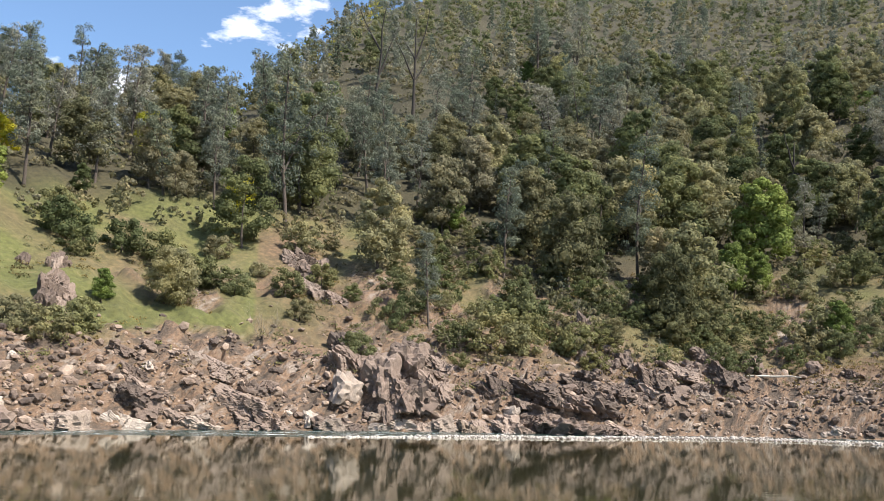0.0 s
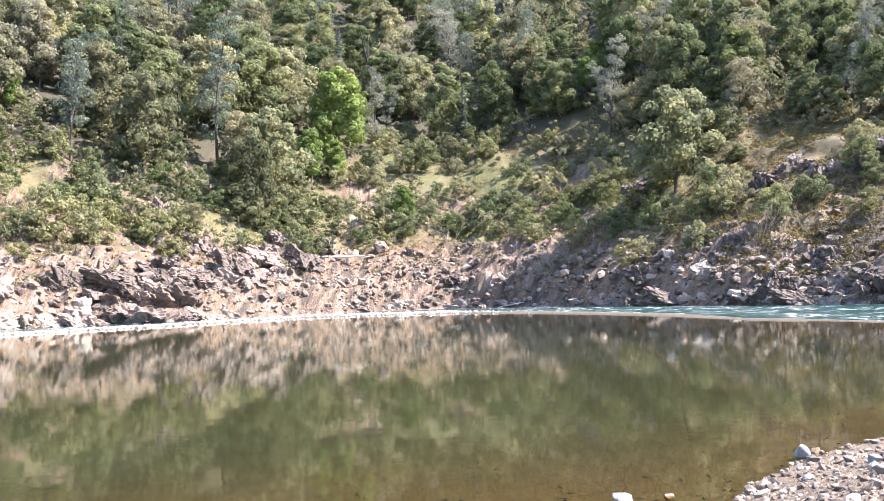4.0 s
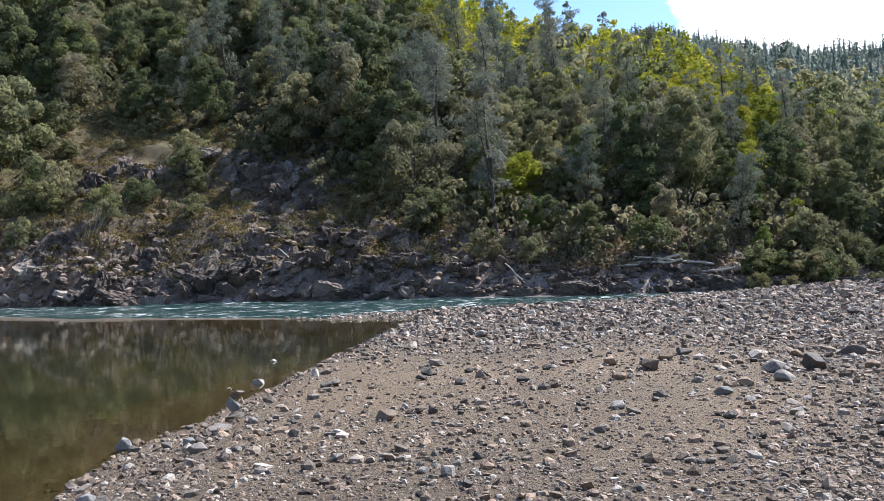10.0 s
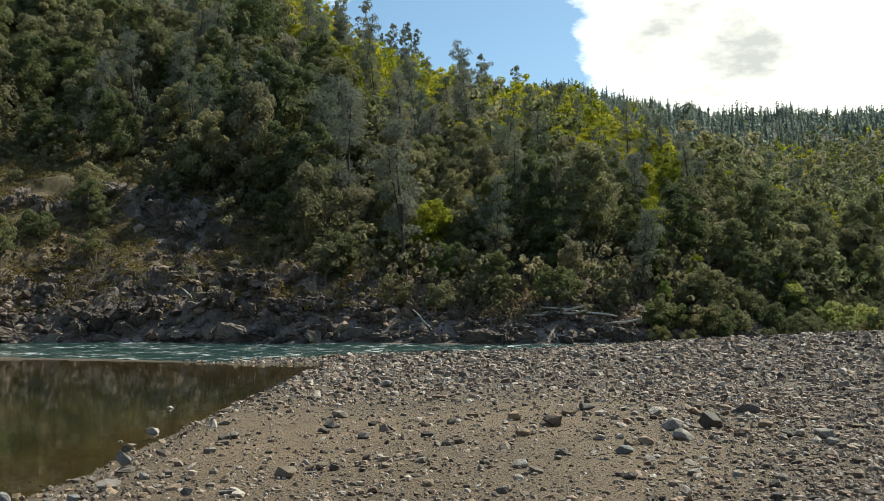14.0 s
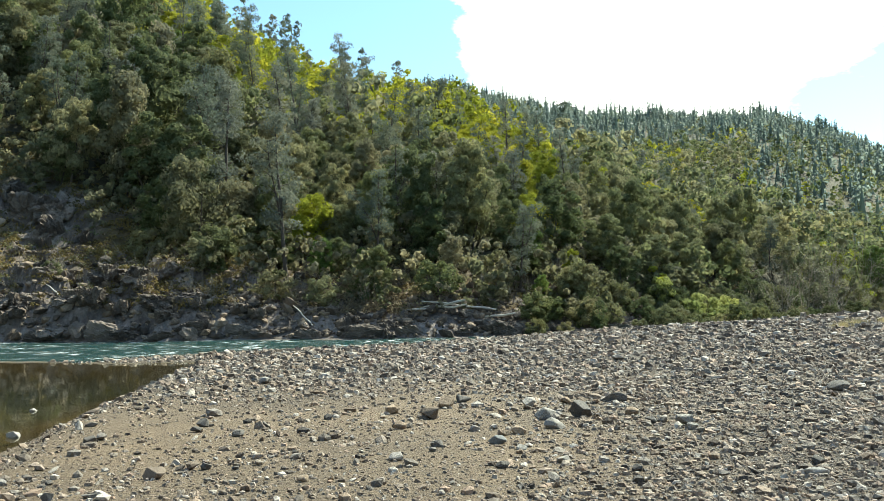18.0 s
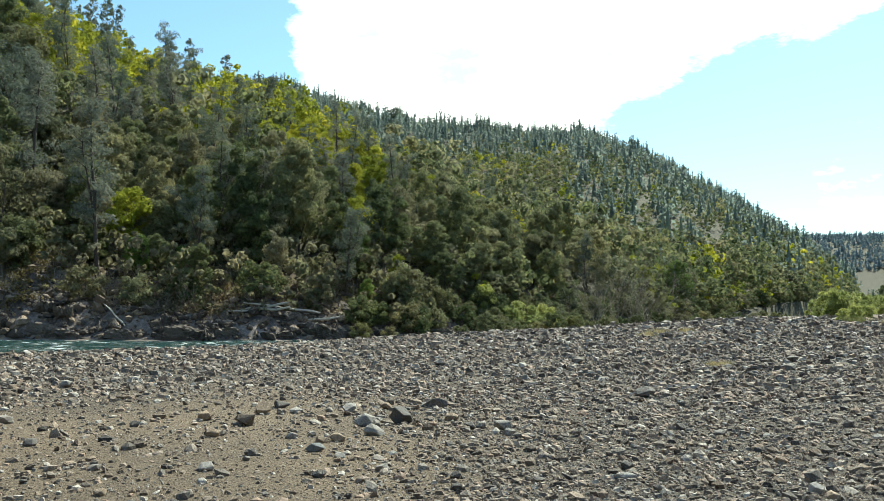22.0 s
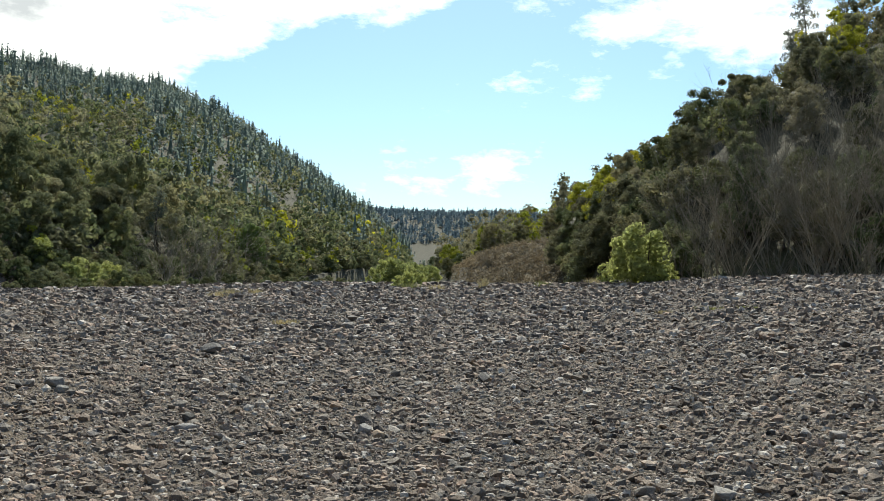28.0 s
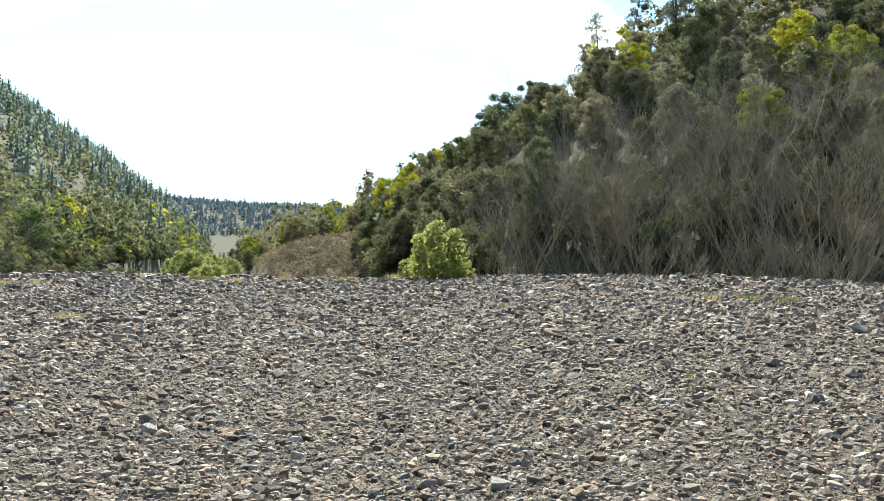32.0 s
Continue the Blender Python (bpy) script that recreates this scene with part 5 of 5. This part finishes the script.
# ---------------------------------------------------------------- single stones of the beach
# place, width, shape (c rounded, a angular, s flat) and colour
POOL_STONES = """
5.01 6.82 0.24 c pale
5.53 6.80 0.10 c tan
5.16 5.27 0.23 a blue
8.00 7.45 0.27 a blue
8.28 7.52 0.14 a tan
7.00 5.75 0.18 a blue
6.46 5.22 0.18 c pale
6.53 6.07 0.12 c pale
7.52 7.18 0.08 c tan
6.51 6.77 0.08 c grey
7.46 5.71 0.27 s grey
6.93 4.50 0.12 a grey
7.50 5.33 0.12 c pale
13.52 9.36 0.27 c pale
9.61 6.08 0.07 c grey
17.10 11.39 0.18 c pale
21.00 10.75 0.24 c dark
6.74 4.82 0.10 c tan
6.25 4.63 0.09 c pale
5.57 3.87 0.07 c grey
7.07 4.19 0.14 s grey
8.95 7.06 0.10 c grey
10.24 5.93 0.17 a grey
10.04 5.95 0.19 c grey
"""
SAND_STONES = """
7.91 4.04 0.24 a brown
8.40 3.89 0.15 a brown
8.40 3.74 0.13 a dark
5.85 2.52 0.14 a pale
5.87 2.73 0.10 c pale
6.59 2.81 0.07 a dark
4.72 2.47 0.16 a blue
4.53 3.17 0.08 c pale
11.57 5.16 0.21 a dark
11.36 4.22 0.18 c dark
10.62 4.28 0.19 c grey
18.30 6.76 0.32 c pale
12.86 5.57 0.27 c grey
7.86 2.56 0.13 c tan
7.92 2.31 0.09 a tan
6.42 2.51 0.11 a dark
8.99 1.92 0.18 c pale
9.84 1.66 0.14 c dark
11.27 2.38 0.18 c dark
12.32 2.13 0.32 a brown
13.68 2.13 0.33 a tan
14.49 2.00 0.40 s dark
11.06 1.37 0.16 c grey
8.69 0.81 0.13 c dark
6.70 0.90 0.16 s grey
5.78 1.14 0.09 c grey
5.55 2.27 0.10 a dark
12.98 2.85 0.28 c tan
12.29 3.61 0.16 c dark
8.65 3.28 0.12 c grey
9.00 3.00 0.14 a grey
"""
GROUP_STONES = """
12.27 0.53 0.33 c pale
11.35 0.39 0.27 c pale
12.60 0.08 0.41 a dark
14.38 -0.53 0.53 s dark
10.75 0.98 0.16 c tan
10.86 0.80 0.20 c tan
10.14 1.00 0.20 c blue
9.77 0.70 0.16 s pale
9.00 0.22 0.16 a pale
8.71 0.79 0.13 c dark
7.99 -0.45 0.13 c dark
8.54 -0.48 0.13 c dark
12.66 -0.64 0.21 c tan
11.79 -0.98 0.18 c grey
11.56 -1.23 0.28 c pale
11.11 -1.27 0.17 c pale
11.46 -0.78 0.11 c grey
9.85 1.64 0.16 c dark
11.19 2.34 0.19 c tan
13.93 1.17 0.15 c grey
14.21 0.30 0.22 c tan
12.72 -0.35 0.08 c grey
11.43 -0.01 0.11 c grey
"""
GRAVEL_STONES = """
7.46 -3.40 0.17 c pale
7.21 -3.42 0.14 c tan
6.87 -3.83 0.14 c tan
8.29 -3.33 0.13 c grey
7.15 -3.83 0.10 c dark
7.95 -3.60 0.19 c dark
8.79 -2.14 0.16 c dark
8.32 -2.01 0.20 s pale
3.95 -4.12 0.17 a pale
4.35 -3.88 0.14 c grey
4.99 -3.07 0.12 a dark
8.39 -11.21 0.20 a dark
8.43 -13.01 0.15 a dark
11.32 -3.45 0.18 c dark
10.74 -3.75 0.18 c grey
24.32 -17.34 0.41 c dark
5.72 -3.37 0.12 s grey
7.01 -5.09 0.10 c grey
5.26 -6.44 0.11 c dark
4.96 -8.21 0.16 c dark
23.25 -7.28 0.32 c grey
20.52 -8.79 0.41 c grey
6.77 -15.76 0.37 a pale
3.46 -4.32 0.13 a tan
4.34 -3.90 0.16 s grey
6.87 -3.84 0.11 c tan
4.04 -8.57 0.15 c dark
4.96 -8.28 0.14 c dark
4.47 -3.56 0.12 c grey
4.21 -7.52 0.11 c dark
4.19 -5.77 0.09 s pale
5.90 -4.87 0.09 c dark
"""
COLOURS = {"grey": (COBBLE, "grey"), "pale": (PALE_COBBLE, "pale"), "tan": (TAN_COBBLE, "tan"), "blue": (BLUE_COBBLE, "blue-grey"), "dark": (DARK_COBBLE, "dark"), "brown": (BROWN_COBBLE, "brown")}
SHAPES = {"c": ("cobble", "rounded"), "a": ("broken_stone", "angular"), "s": ("flat_stone", "flat")}
stone_meshes = {}
rng = np.random.default_rng(77)
for text, where, group in ((POOL_STONES, "at the edge of the pool", "stones at the pool's edge"), (SAND_STONES, "on the sandy beach", "stones on the sand"), (GROUP_STONES, "in the loose ring on the beach", "stones of the ring"), (GRAVEL_STONES, "on the gravel bar", "larger stones on the gravel")):
    for k, line in enumerate(text.strip().splitlines()):
        x, y, size, shape, colour = line.split()
        x, y, size = float(x), float(y), float(size)
        key = (shape, colour, k % 3)
        if key not in stone_meshes:
            mat, seed = COLOURS[colour][0], 200 + len(stone_meshes)
            stone_meshes[key] = shard("cobble", seed, mat, 24, (1.0, 0.8, 0.62)) if shape == "c" else shard("broken_stone", seed, mat, 14, (1.0, 0.8, 0.72)) if shape == "a" else shard("flat_stone", seed, mat, 16, (1.1, 0.8, 0.4))
        name, word = SHAPES[shape]
        z = max(ground_at(x, y), -0.03)
        ob = new(name, stone_meshes[key])
        ob.matrix_basis = Matrix.Translation((x, y, z + size * (0.17 if shape == "c" else 0.2 if shape == "a" else 0.1))) @ pose(0, 0, 0, rng.normal(0, 7), rng.normal(0, 7), rng.uniform(0, 360)) @ Matrix.Diagonal((size / 1.8,) * 3 + (1,))
        tagged(ob, f"{word} {COLOURS[colour][1]} stone {where}", "stone", group)

# a little pile of stacked stones by the water
pile = tagged(new("stone_pile"), "small pile of stacked grey stones at the water's edge", "stone pile")
px0, py0 = 8.16, 6.02
pile.location = (px0, py0, ground_at(px0, py0))
at = 0.0
for k, (wide, thick, mat, dx) in enumerate(((0.29, 0.085, COBBLE, 0.0), (0.20, 0.17, BLUE_COBBLE, -0.02), (0.13, 0.05, DARK_COBBLE, 0.0), (0.15, 0.045, COBBLE, 0.02), (0.10, 0.045, PALE_COBBLE, -0.03))):
    st = part("stone", shard("stone", 400 + k, mat, 14, (0.95, 0.75, 0.8)), pile)
    st.matrix_basis = Matrix.Translation((dx, -dx, at + thick * 0.5)) @ pose(0, 0, 0, 4 * (k % 2), -5 * (k % 3), 40 * k) @ Matrix.Diagonal((wide / 1.7, wide / 1.7, thick / 1.45, 1))
    at += thick * 0.93

# ---------------------------------------------------------------- rocks of the far bank


def outcrop(x, y, wide, tall=1.0, seed=0, count=6, mat=None, label=""):
    """Broken rock standing out of the slope, piece by piece."""
    rg = np.random.default_rng(900 + seed)
    root = tagged(new("rock_outcrop"), label or "dark craggy rock outcrop breaking through the slope", "rock", "outcrops on the bank")
    root.location = (x, y, ground_at(x, y))
    strike = rg.uniform(10, 50)
    for k in range(count):
        ox, oy = rg.normal(0, wide * 0.26), rg.normal(0, wide * 0.18)
        size = wide * rg.uniform(0.24, 0.56)
        ob = part("rock", rock_mesh(mat or BANK_ROCK, seed + k), root)
        ob.matrix_basis = Matrix.Translation((ox, oy, ground_at(x + ox, y + oy) - root.location[2] - size * 0.02 * tall)) @ pose(0, 0, 0, rg.normal(0, 7), 16 + rg.normal(0, 7), strike + rg.normal(0, 25)) @ Matrix.Diagonal((size / 1.5, size / 1.6, size * tall / 1.35, 1))
    return root


rock_meshes = {}


def rock_mesh(mat, k):
    key = (mat.name, k % 6)
    if key not in rock_meshes:
        rock_meshes[key] = crag("rock", 130 + 7 * len(rock_meshes), mat, 5 if len(rock_meshes) < 14 else 4, (1.0, 0.85, 0.8 + 0.1 * (k % 3)))
    return rock_meshes[key]


OUTCROPS = """
-33.5 77.5 4.0 1.3
-36.8 83.1 3.0 1.5
-17.4 103.6 4.5 1.0
-12.5 98 4 0.9
-3.6 84.4 6.5 1.1
-8.5 86.5 7 0.9
-1.5 90 6 0.8
15.9 102.5 2.6 1.8
22.9 111.3 3.2 1.8
32.3 100.8 6 0.9
17.8 97.2 5 0.8
12.6 87.6 7 0.55
-16 76.5 6 0.6
-24 70 5 0.6
24 95 6 0.6
72.1 65.3 4 1.1
75.8 50.2 7 0.9
73.8 47 5 0.8
72.2 44.3 4 0.8
71 47.5 4 0.8
"""
LEDGES = """
75 58.5 6 0.8
72 62 5 0.8
78 54 5 0.8
69 66 5 0.7
5.5 86 6 0.7
10 87.5 7 0.6
16 90.5 6 0.6
21 95 6 0.7
28 98 6 0.7
66.2 82 5 0.9
57.5 55 5 0.9
61.7 53.1 4 1.0
60.3 47 4 0.9
61.4 43 5 0.6
62.3 38 6 0.6
64.5 34 5 0.6
66.5 38 5 0.6
67 43 5 0.6
62.7 29.5 5 0.6
60.2 62 4 0.9
56.5 70 5 0.7
61.5 16.6 2.6 1.1
62.3 13.7 3 0.9
82 0.4 3 1.2
107.4 10.4 4 1.3
47.2 94.6 4 0.8
46.2 100.2 3 0.9
51.1 87.2 3.4 0.8
63.5 24.5 4 0.6
"""
for k in range(96):
    b1 = -29 + 123 * ((k + 0.5 * rng.random()) / 96)
    x, y = polar(b1, float(table(b1, SHORE)) + rng.uniform(0.3, 2.2))
    ledge = new("rock_ledge", rock_mesh(BLEACHED_ROCK if b1 < 50 and k % 3 else BANK_ROCK if b1 < 50 else LEDGE_ROCK, k))
    wide = rng.uniform(1.6, 4.2) * (1.0 if b1 < 50 else 0.75)
    ledge.matrix_basis = Matrix.Translation((x, y, 0.05 * wide)) @ pose(0, 0, 0, rng.normal(0, 5), 12 + rng.normal(0, 6), -b1 + rng.normal(0, 18)) @ Matrix.Diagonal((wide / 1.4, wide / 2.2, wide * rng.uniform(0.22, 0.42), 1))
    tagged(ledge, "jointed pale rock ledge rising out of the water" if b1 < 50 else "jointed dark rock ledge rising out of the river", "rock", "ledges along the water")
for k, line in enumerate((OUTCROPS + LEDGES).split("\n")):
    if line:
        x, y, wide, tall = (float(v) for v in line.split())
        outcrop(x, y, wide * (1.2 if x < 40 else 0.85), 0.85 * tall, k, 7 if wide > 4.5 else 5, LEDGE_ROCK if x > 52 else None)
outcrop(3.0, 83.6, 3.4, 0.9, 61, 4, BROWN_COBBLE, "rusty brown boulder at the water's edge")
outcrop(5.3, 83.8, 2.2, 1.3, 62, 2, PALE_ROCK, "upright pale rock wedge at the water's edge")
outcrop(61.8, 63.4, 1.6, 0.6, 63, 2, PALE_ROCK, "small white rock on the slope")
outcrop(75.2, 48.0, 1.5, 1.4, 64, 2, PALE_ROCK, "pale broken rock face in the outcrop")

# driftwood


def log(x, y, length, radius, turn, tip=0.0, name="driftwood_log", label="bleached driftwood log lying on the rocks", lift=0.1):
    rg = np.random.default_rng(int(abs(x) * 10))
    pts = [(length * (u - 0.5), 0.05 * length * rg.normal(0, 0.4), 0.02 * length * rg.normal(0, 0.5)) for u in np.linspace(0, 1, 7)]
    ring = np.array([(0, math.cos(a), math.sin(a)) for a in np.linspace(0, 2 * math.pi, 7)[:-1]])
    rad = radius * np.array([0.75, 1, 1, 0.9, 0.8, 0.65, 0.35])
    v = (np.array(pts)[:, None, :] + ring[None] * rad[:, None, None]).reshape(-1, 3)
    ob = new(name, mesh_from(name, v, grid_faces(7, 6, True), DRIFTWOOD, True))
    ob.matrix_basis = Matrix.Translation((x, y, ground_at(x, y) + lift)) @ pose(0, 0, 0, 0, tip, turn)
    return tagged(ob, label, "log", "driftwood on the bank")


log(36, 99, 6.0, 0.14, -22, 1, lift=0.7)
for k, (x, y, ln, tn, tp) in enumerate(((64.2, 11.5, 6.5, 80, 4), (64.6, 9.0, 5.5, 100, -6), (64.0, 10.2, 4.5, 60, 8), (64.8, 7.4, 5, 95, 3), (62.6, 20.2, 2.6, 60, -35), (61.6, 44.5, 3.5, 120, 20), (63.0, 40.0, 3.0, 60, -25), (58.0, 61.5, 4.0, 130, 5), (50.5, 84.5, 4, 150, 8), (47.8, 92, 4.5, 160, -4))):
    log(x, y, ln, 0.06 if k > 3 else 0.09, tn, tp, lift=0.45)

# ---------------------------------------------------------------- single trees and bushes of the bank
oak_dark = Grove("round_bush", "dense round dark green bush alone on the grass", "bush", [named(oak_parts(310, 5.6, 2.9, 34, 210, 0.24, LEAF_OAK, 0.04))], "single bushes")
oak_dark.add(-26.2, 85.5, 1.0, 0, 20)
for x, y, k in ((-8.0, 105.2, 0.95), (66.1, 76.2, 1.25), (32, 127, 1.25), (16, 121, 1.2), (-24.3, 104.3, 0.85), (20.5, 121.5, 1.1), (38, 129, 1.25), (58, 136.5, 1.0), (26, 126, 1.2)):
    oaks.add(x, y, 1.35 * k, int(x + 60), x * 13)
for x, y, k in ((44.9, 125.4, 1.35), (46.6, 105.5, 0.5), (0.6, 121.5, 0.65), (38.3, 118.1, 0.75), (34.5, 117.0, 0.6), (-31.4, 81, 0.33), (42, 119, 0.6)):
    green_trees.add(x, y, 1.35 * k, int(x + 60), x * 13)
for x, y, k in ((-29.8, 72, 1.7), (5.0, 94.5, 2.3), (8.3, 95, 1.7), (29.8, 106.8, 2.4), (27, 105.5, 2.0), (33, 107, 2.1), (-42.8, 95.6, 2.0), (-14.2, 101, 1.5), (32.8, 120, 2.4), (-22, 92, 1.6), (-38, 90, 1.6), (64.8, 19.2, 1.2), (66, 16.5, 1.1), (65.2, 23.2, 1.2), (68, 30, 1.3), (64, 60, 1.6), (60, 66, 1.4), (57, 72, 1.5)):
    bushes.add(x, y, k, int(x + 60), x * 13)
for x, y, k in ((-1.8, 96.5, 0.72), (-16, 150, 1.1), (56.7, 134, 0.6), (-36, 110, 0.9), (-30, 112, 0.85), (-12, 129.8, 1.15), (-9, 134.5, 1.0), (28.5, 164.6, 1.35), (25.5, 166, 1.2), (38.5, 186.4, 1.4), (31.5, 216, 1.5), (53.6, 190, 1.4), (57.3, 167, 1.2), (22.8, 217, 1.5), (-38, 133, 1.1), (-44, 108, 1.0)):
    pines.add(x, y, k, int(x + 60), x * 13)
for b1, d1, k in ((74.7, 182, 0.62), (75.6, 180, 0.35), (80.4, 178, 0.32), (81.0, 176, 0.36), (77.2, 182, 0.34), (71, 190, 0.4)):
    firs.add(*polar(b1, d1), k, int(b1), b1 * 13)
for x, y, k in ((84.4, 5.0, 0.75), (86, 3.2, 0.6), (75.4, 1.0, 0.42), (-26.6, 111.3, 0.95), (142, 76, 1.0), (132, 53.5, 0.75), (126, 30.6, 0.7), (149, 79.6, 0.9), (106.8, 176.5, 1.2)):
    spring_oaks.add(x, y, 0.78 * k, int(x + 60), x * 13)


def bare_tree(x, y, tall, seed):
    """A dark forked trunk with a few bare limbs."""
    rg = np.random.default_rng(seed)
    root = tagged(new("bare_tree"), "tall dark forked tree trunk with bare limbs", "tree", "dark bare trees on the slope")
    root.location = (x, y, ground_at(x, y))
    main, _ = limb(rg, (0, 0, -1), (0.03, 0, 1), tall, 0.4, 5, 0.05)
    part("trunk", mesh_from("trunk", *chain(main), DARK_BARK, True), root)
    for k in range(4):
        bit, _ = limb(rg, main[1 + k // 2][1], (rg.choice([-1, 1]) * rg.uniform(0.3, 0.6), rg.normal(0, 0.2), 1), tall * rg.uniform(0.35, 0.6), 0.22, 4, 0.12)
        part("limb", mesh_from("limb", *chain(bit), DARK_BARK, True), root)


DARK_BARK, n, l, p = material("charred bark")
l.new(ramp_node(n, l, noise_node(n, l, 6, 4), [(0.3, (0.012, 0.011, 0.010)), (0.7, (0.045, 0.038, 0.032))]), p.inputs["Base Color"])
p.inputs["Roughness"].default_value = 0.95
bare_tree(-16.4, 187, 25, 3)
bare_tree(-7.8, 184, 23, 4)
bare_tree(60, 150, 12, 5)


# ---------------------------------------------------------------- grass and litter of the beach
LEAF_STRAW = leaf_material("dry straw", (0.30, 0.26, 0.15), (0.34, 0.29, 0.17), (0.38, 0.32, 0.19), 0.4)
LEAF_GRASS = leaf_material("fresh grass", (0.15, 0.16, 0.065), (0.17, 0.18, 0.075), (0.19, 0.20, 0.085), 0.4)


def tuft(x, y, wide, tall, seed):
    """A tuft of narrow bent blades, as places of their corners."""
    rg = np.random.default_rng(seed)
    m = int(60 + 60 * wide)
    a, r = rg.uniform(0, 2 * math.pi, m), wide / 2 * np.sqrt(rg.uniform(0, 1, m))
    foot = np.stack([x + r * np.cos(a), y + r * np.sin(a), np.full(m, ground_at(x, y) - 0.02)], 1)
    lean = np.stack([np.cos(a), np.sin(a), 0 * a], 1) * rg.uniform(0.1, 0.6, (m, 1)) * tall
    rise = np.array([0, 0, 1.0]) * (tall * rg.uniform(0.5, 1.1, (m, 1)))
    side = np.stack([-np.sin(a), np.cos(a), 0 * a], 1) * 0.012
    middle, tip = foot + lean * 0.35 + rise * 0.6, foot + lean + rise
    return np.stack([foot - side, foot + side, middle + side * 0.7, middle - side * 0.7, tip], 1).reshape(-1, 3)


TUFTS = """
22.8 -8.0 0.85 0.16 dry
23.3 -8.4 0.5 0.12 dry
17.0 -17.5 0.9 0.10 green
16.2 -18.0 0.6 0.08 green
17.8 -16.6 0.5 0.10 dry
12.6 -22.5 0.8 0.22 green
13.4 -22.0 0.6 0.25 dry
11.8 -23.0 0.6 0.20 green
5.2 -8.5 0.5 0.04 green
5.6 -8.9 0.4 0.04 green
3.8 -6.9 0.35 0.03 green
44.7 -12.1 1.2 0.3 dry
46.5 -13.0 1.2 0.3 dry
47.9 -13.7 1.3 0.35 dry
49.5 -15.5 1.0 0.3 dry
53.7 -33.4 0.5 0.8 dry
48.4 -29.9 0.5 0.7 dry
50.0 -27.5 1.2 0.4 dry
47.0 -33.5 1.2 0.45 green
45.0 -36.0 1.2 0.5 dry
55.0 -28.5 1.4 0.5 green
57.5 -29.0 1.4 0.55 green
"""
tufts = [line.split() for line in TUFTS.strip().splitlines()]
for hue, name, label, mat in (("dry", "dry_grass", "dry straw-coloured grass among the pebbles", LEAF_STRAW), ("green", "fresh_grass", "thin fresh green grass among the pebbles", LEAF_GRASS)):
    verts = np.concatenate([tuft(*(float(v) for v in q[:4]), 700 + k) for k, q in enumerate(tufts) if q[4] == hue])
    k = np.arange(len(verts) // 5)[:, None] * 5
    tagged(new(name, mesh_from(name, verts, np.concatenate([k + [0, 1, 2], k + [0, 2, 3], k + [3, 2, 4]]), mat)), label, "grass", kind="stuff")

sb = rng.uniform(12, 60, 260)
sd = table(sb, POOL_EDGE) + 0.4 + 7 * rng.uniform(0, 1, 260) ** 1.5
sx, sy = polar(sb, sd)
dark_cover = leaf_mesh("sunken_leaves", np.stack([sx, sy, height(sx, sy) + 0.02], 1), rng.normal(0, 0.12, (260, 3)) + [0, 0, 1], 0.14, DARK_BARK, rng, 0.4)
tagged(new("sunken_leaves", dark_cover), "dark dead leaves lying on the bed of the pool", "leaves", kind="stuff")
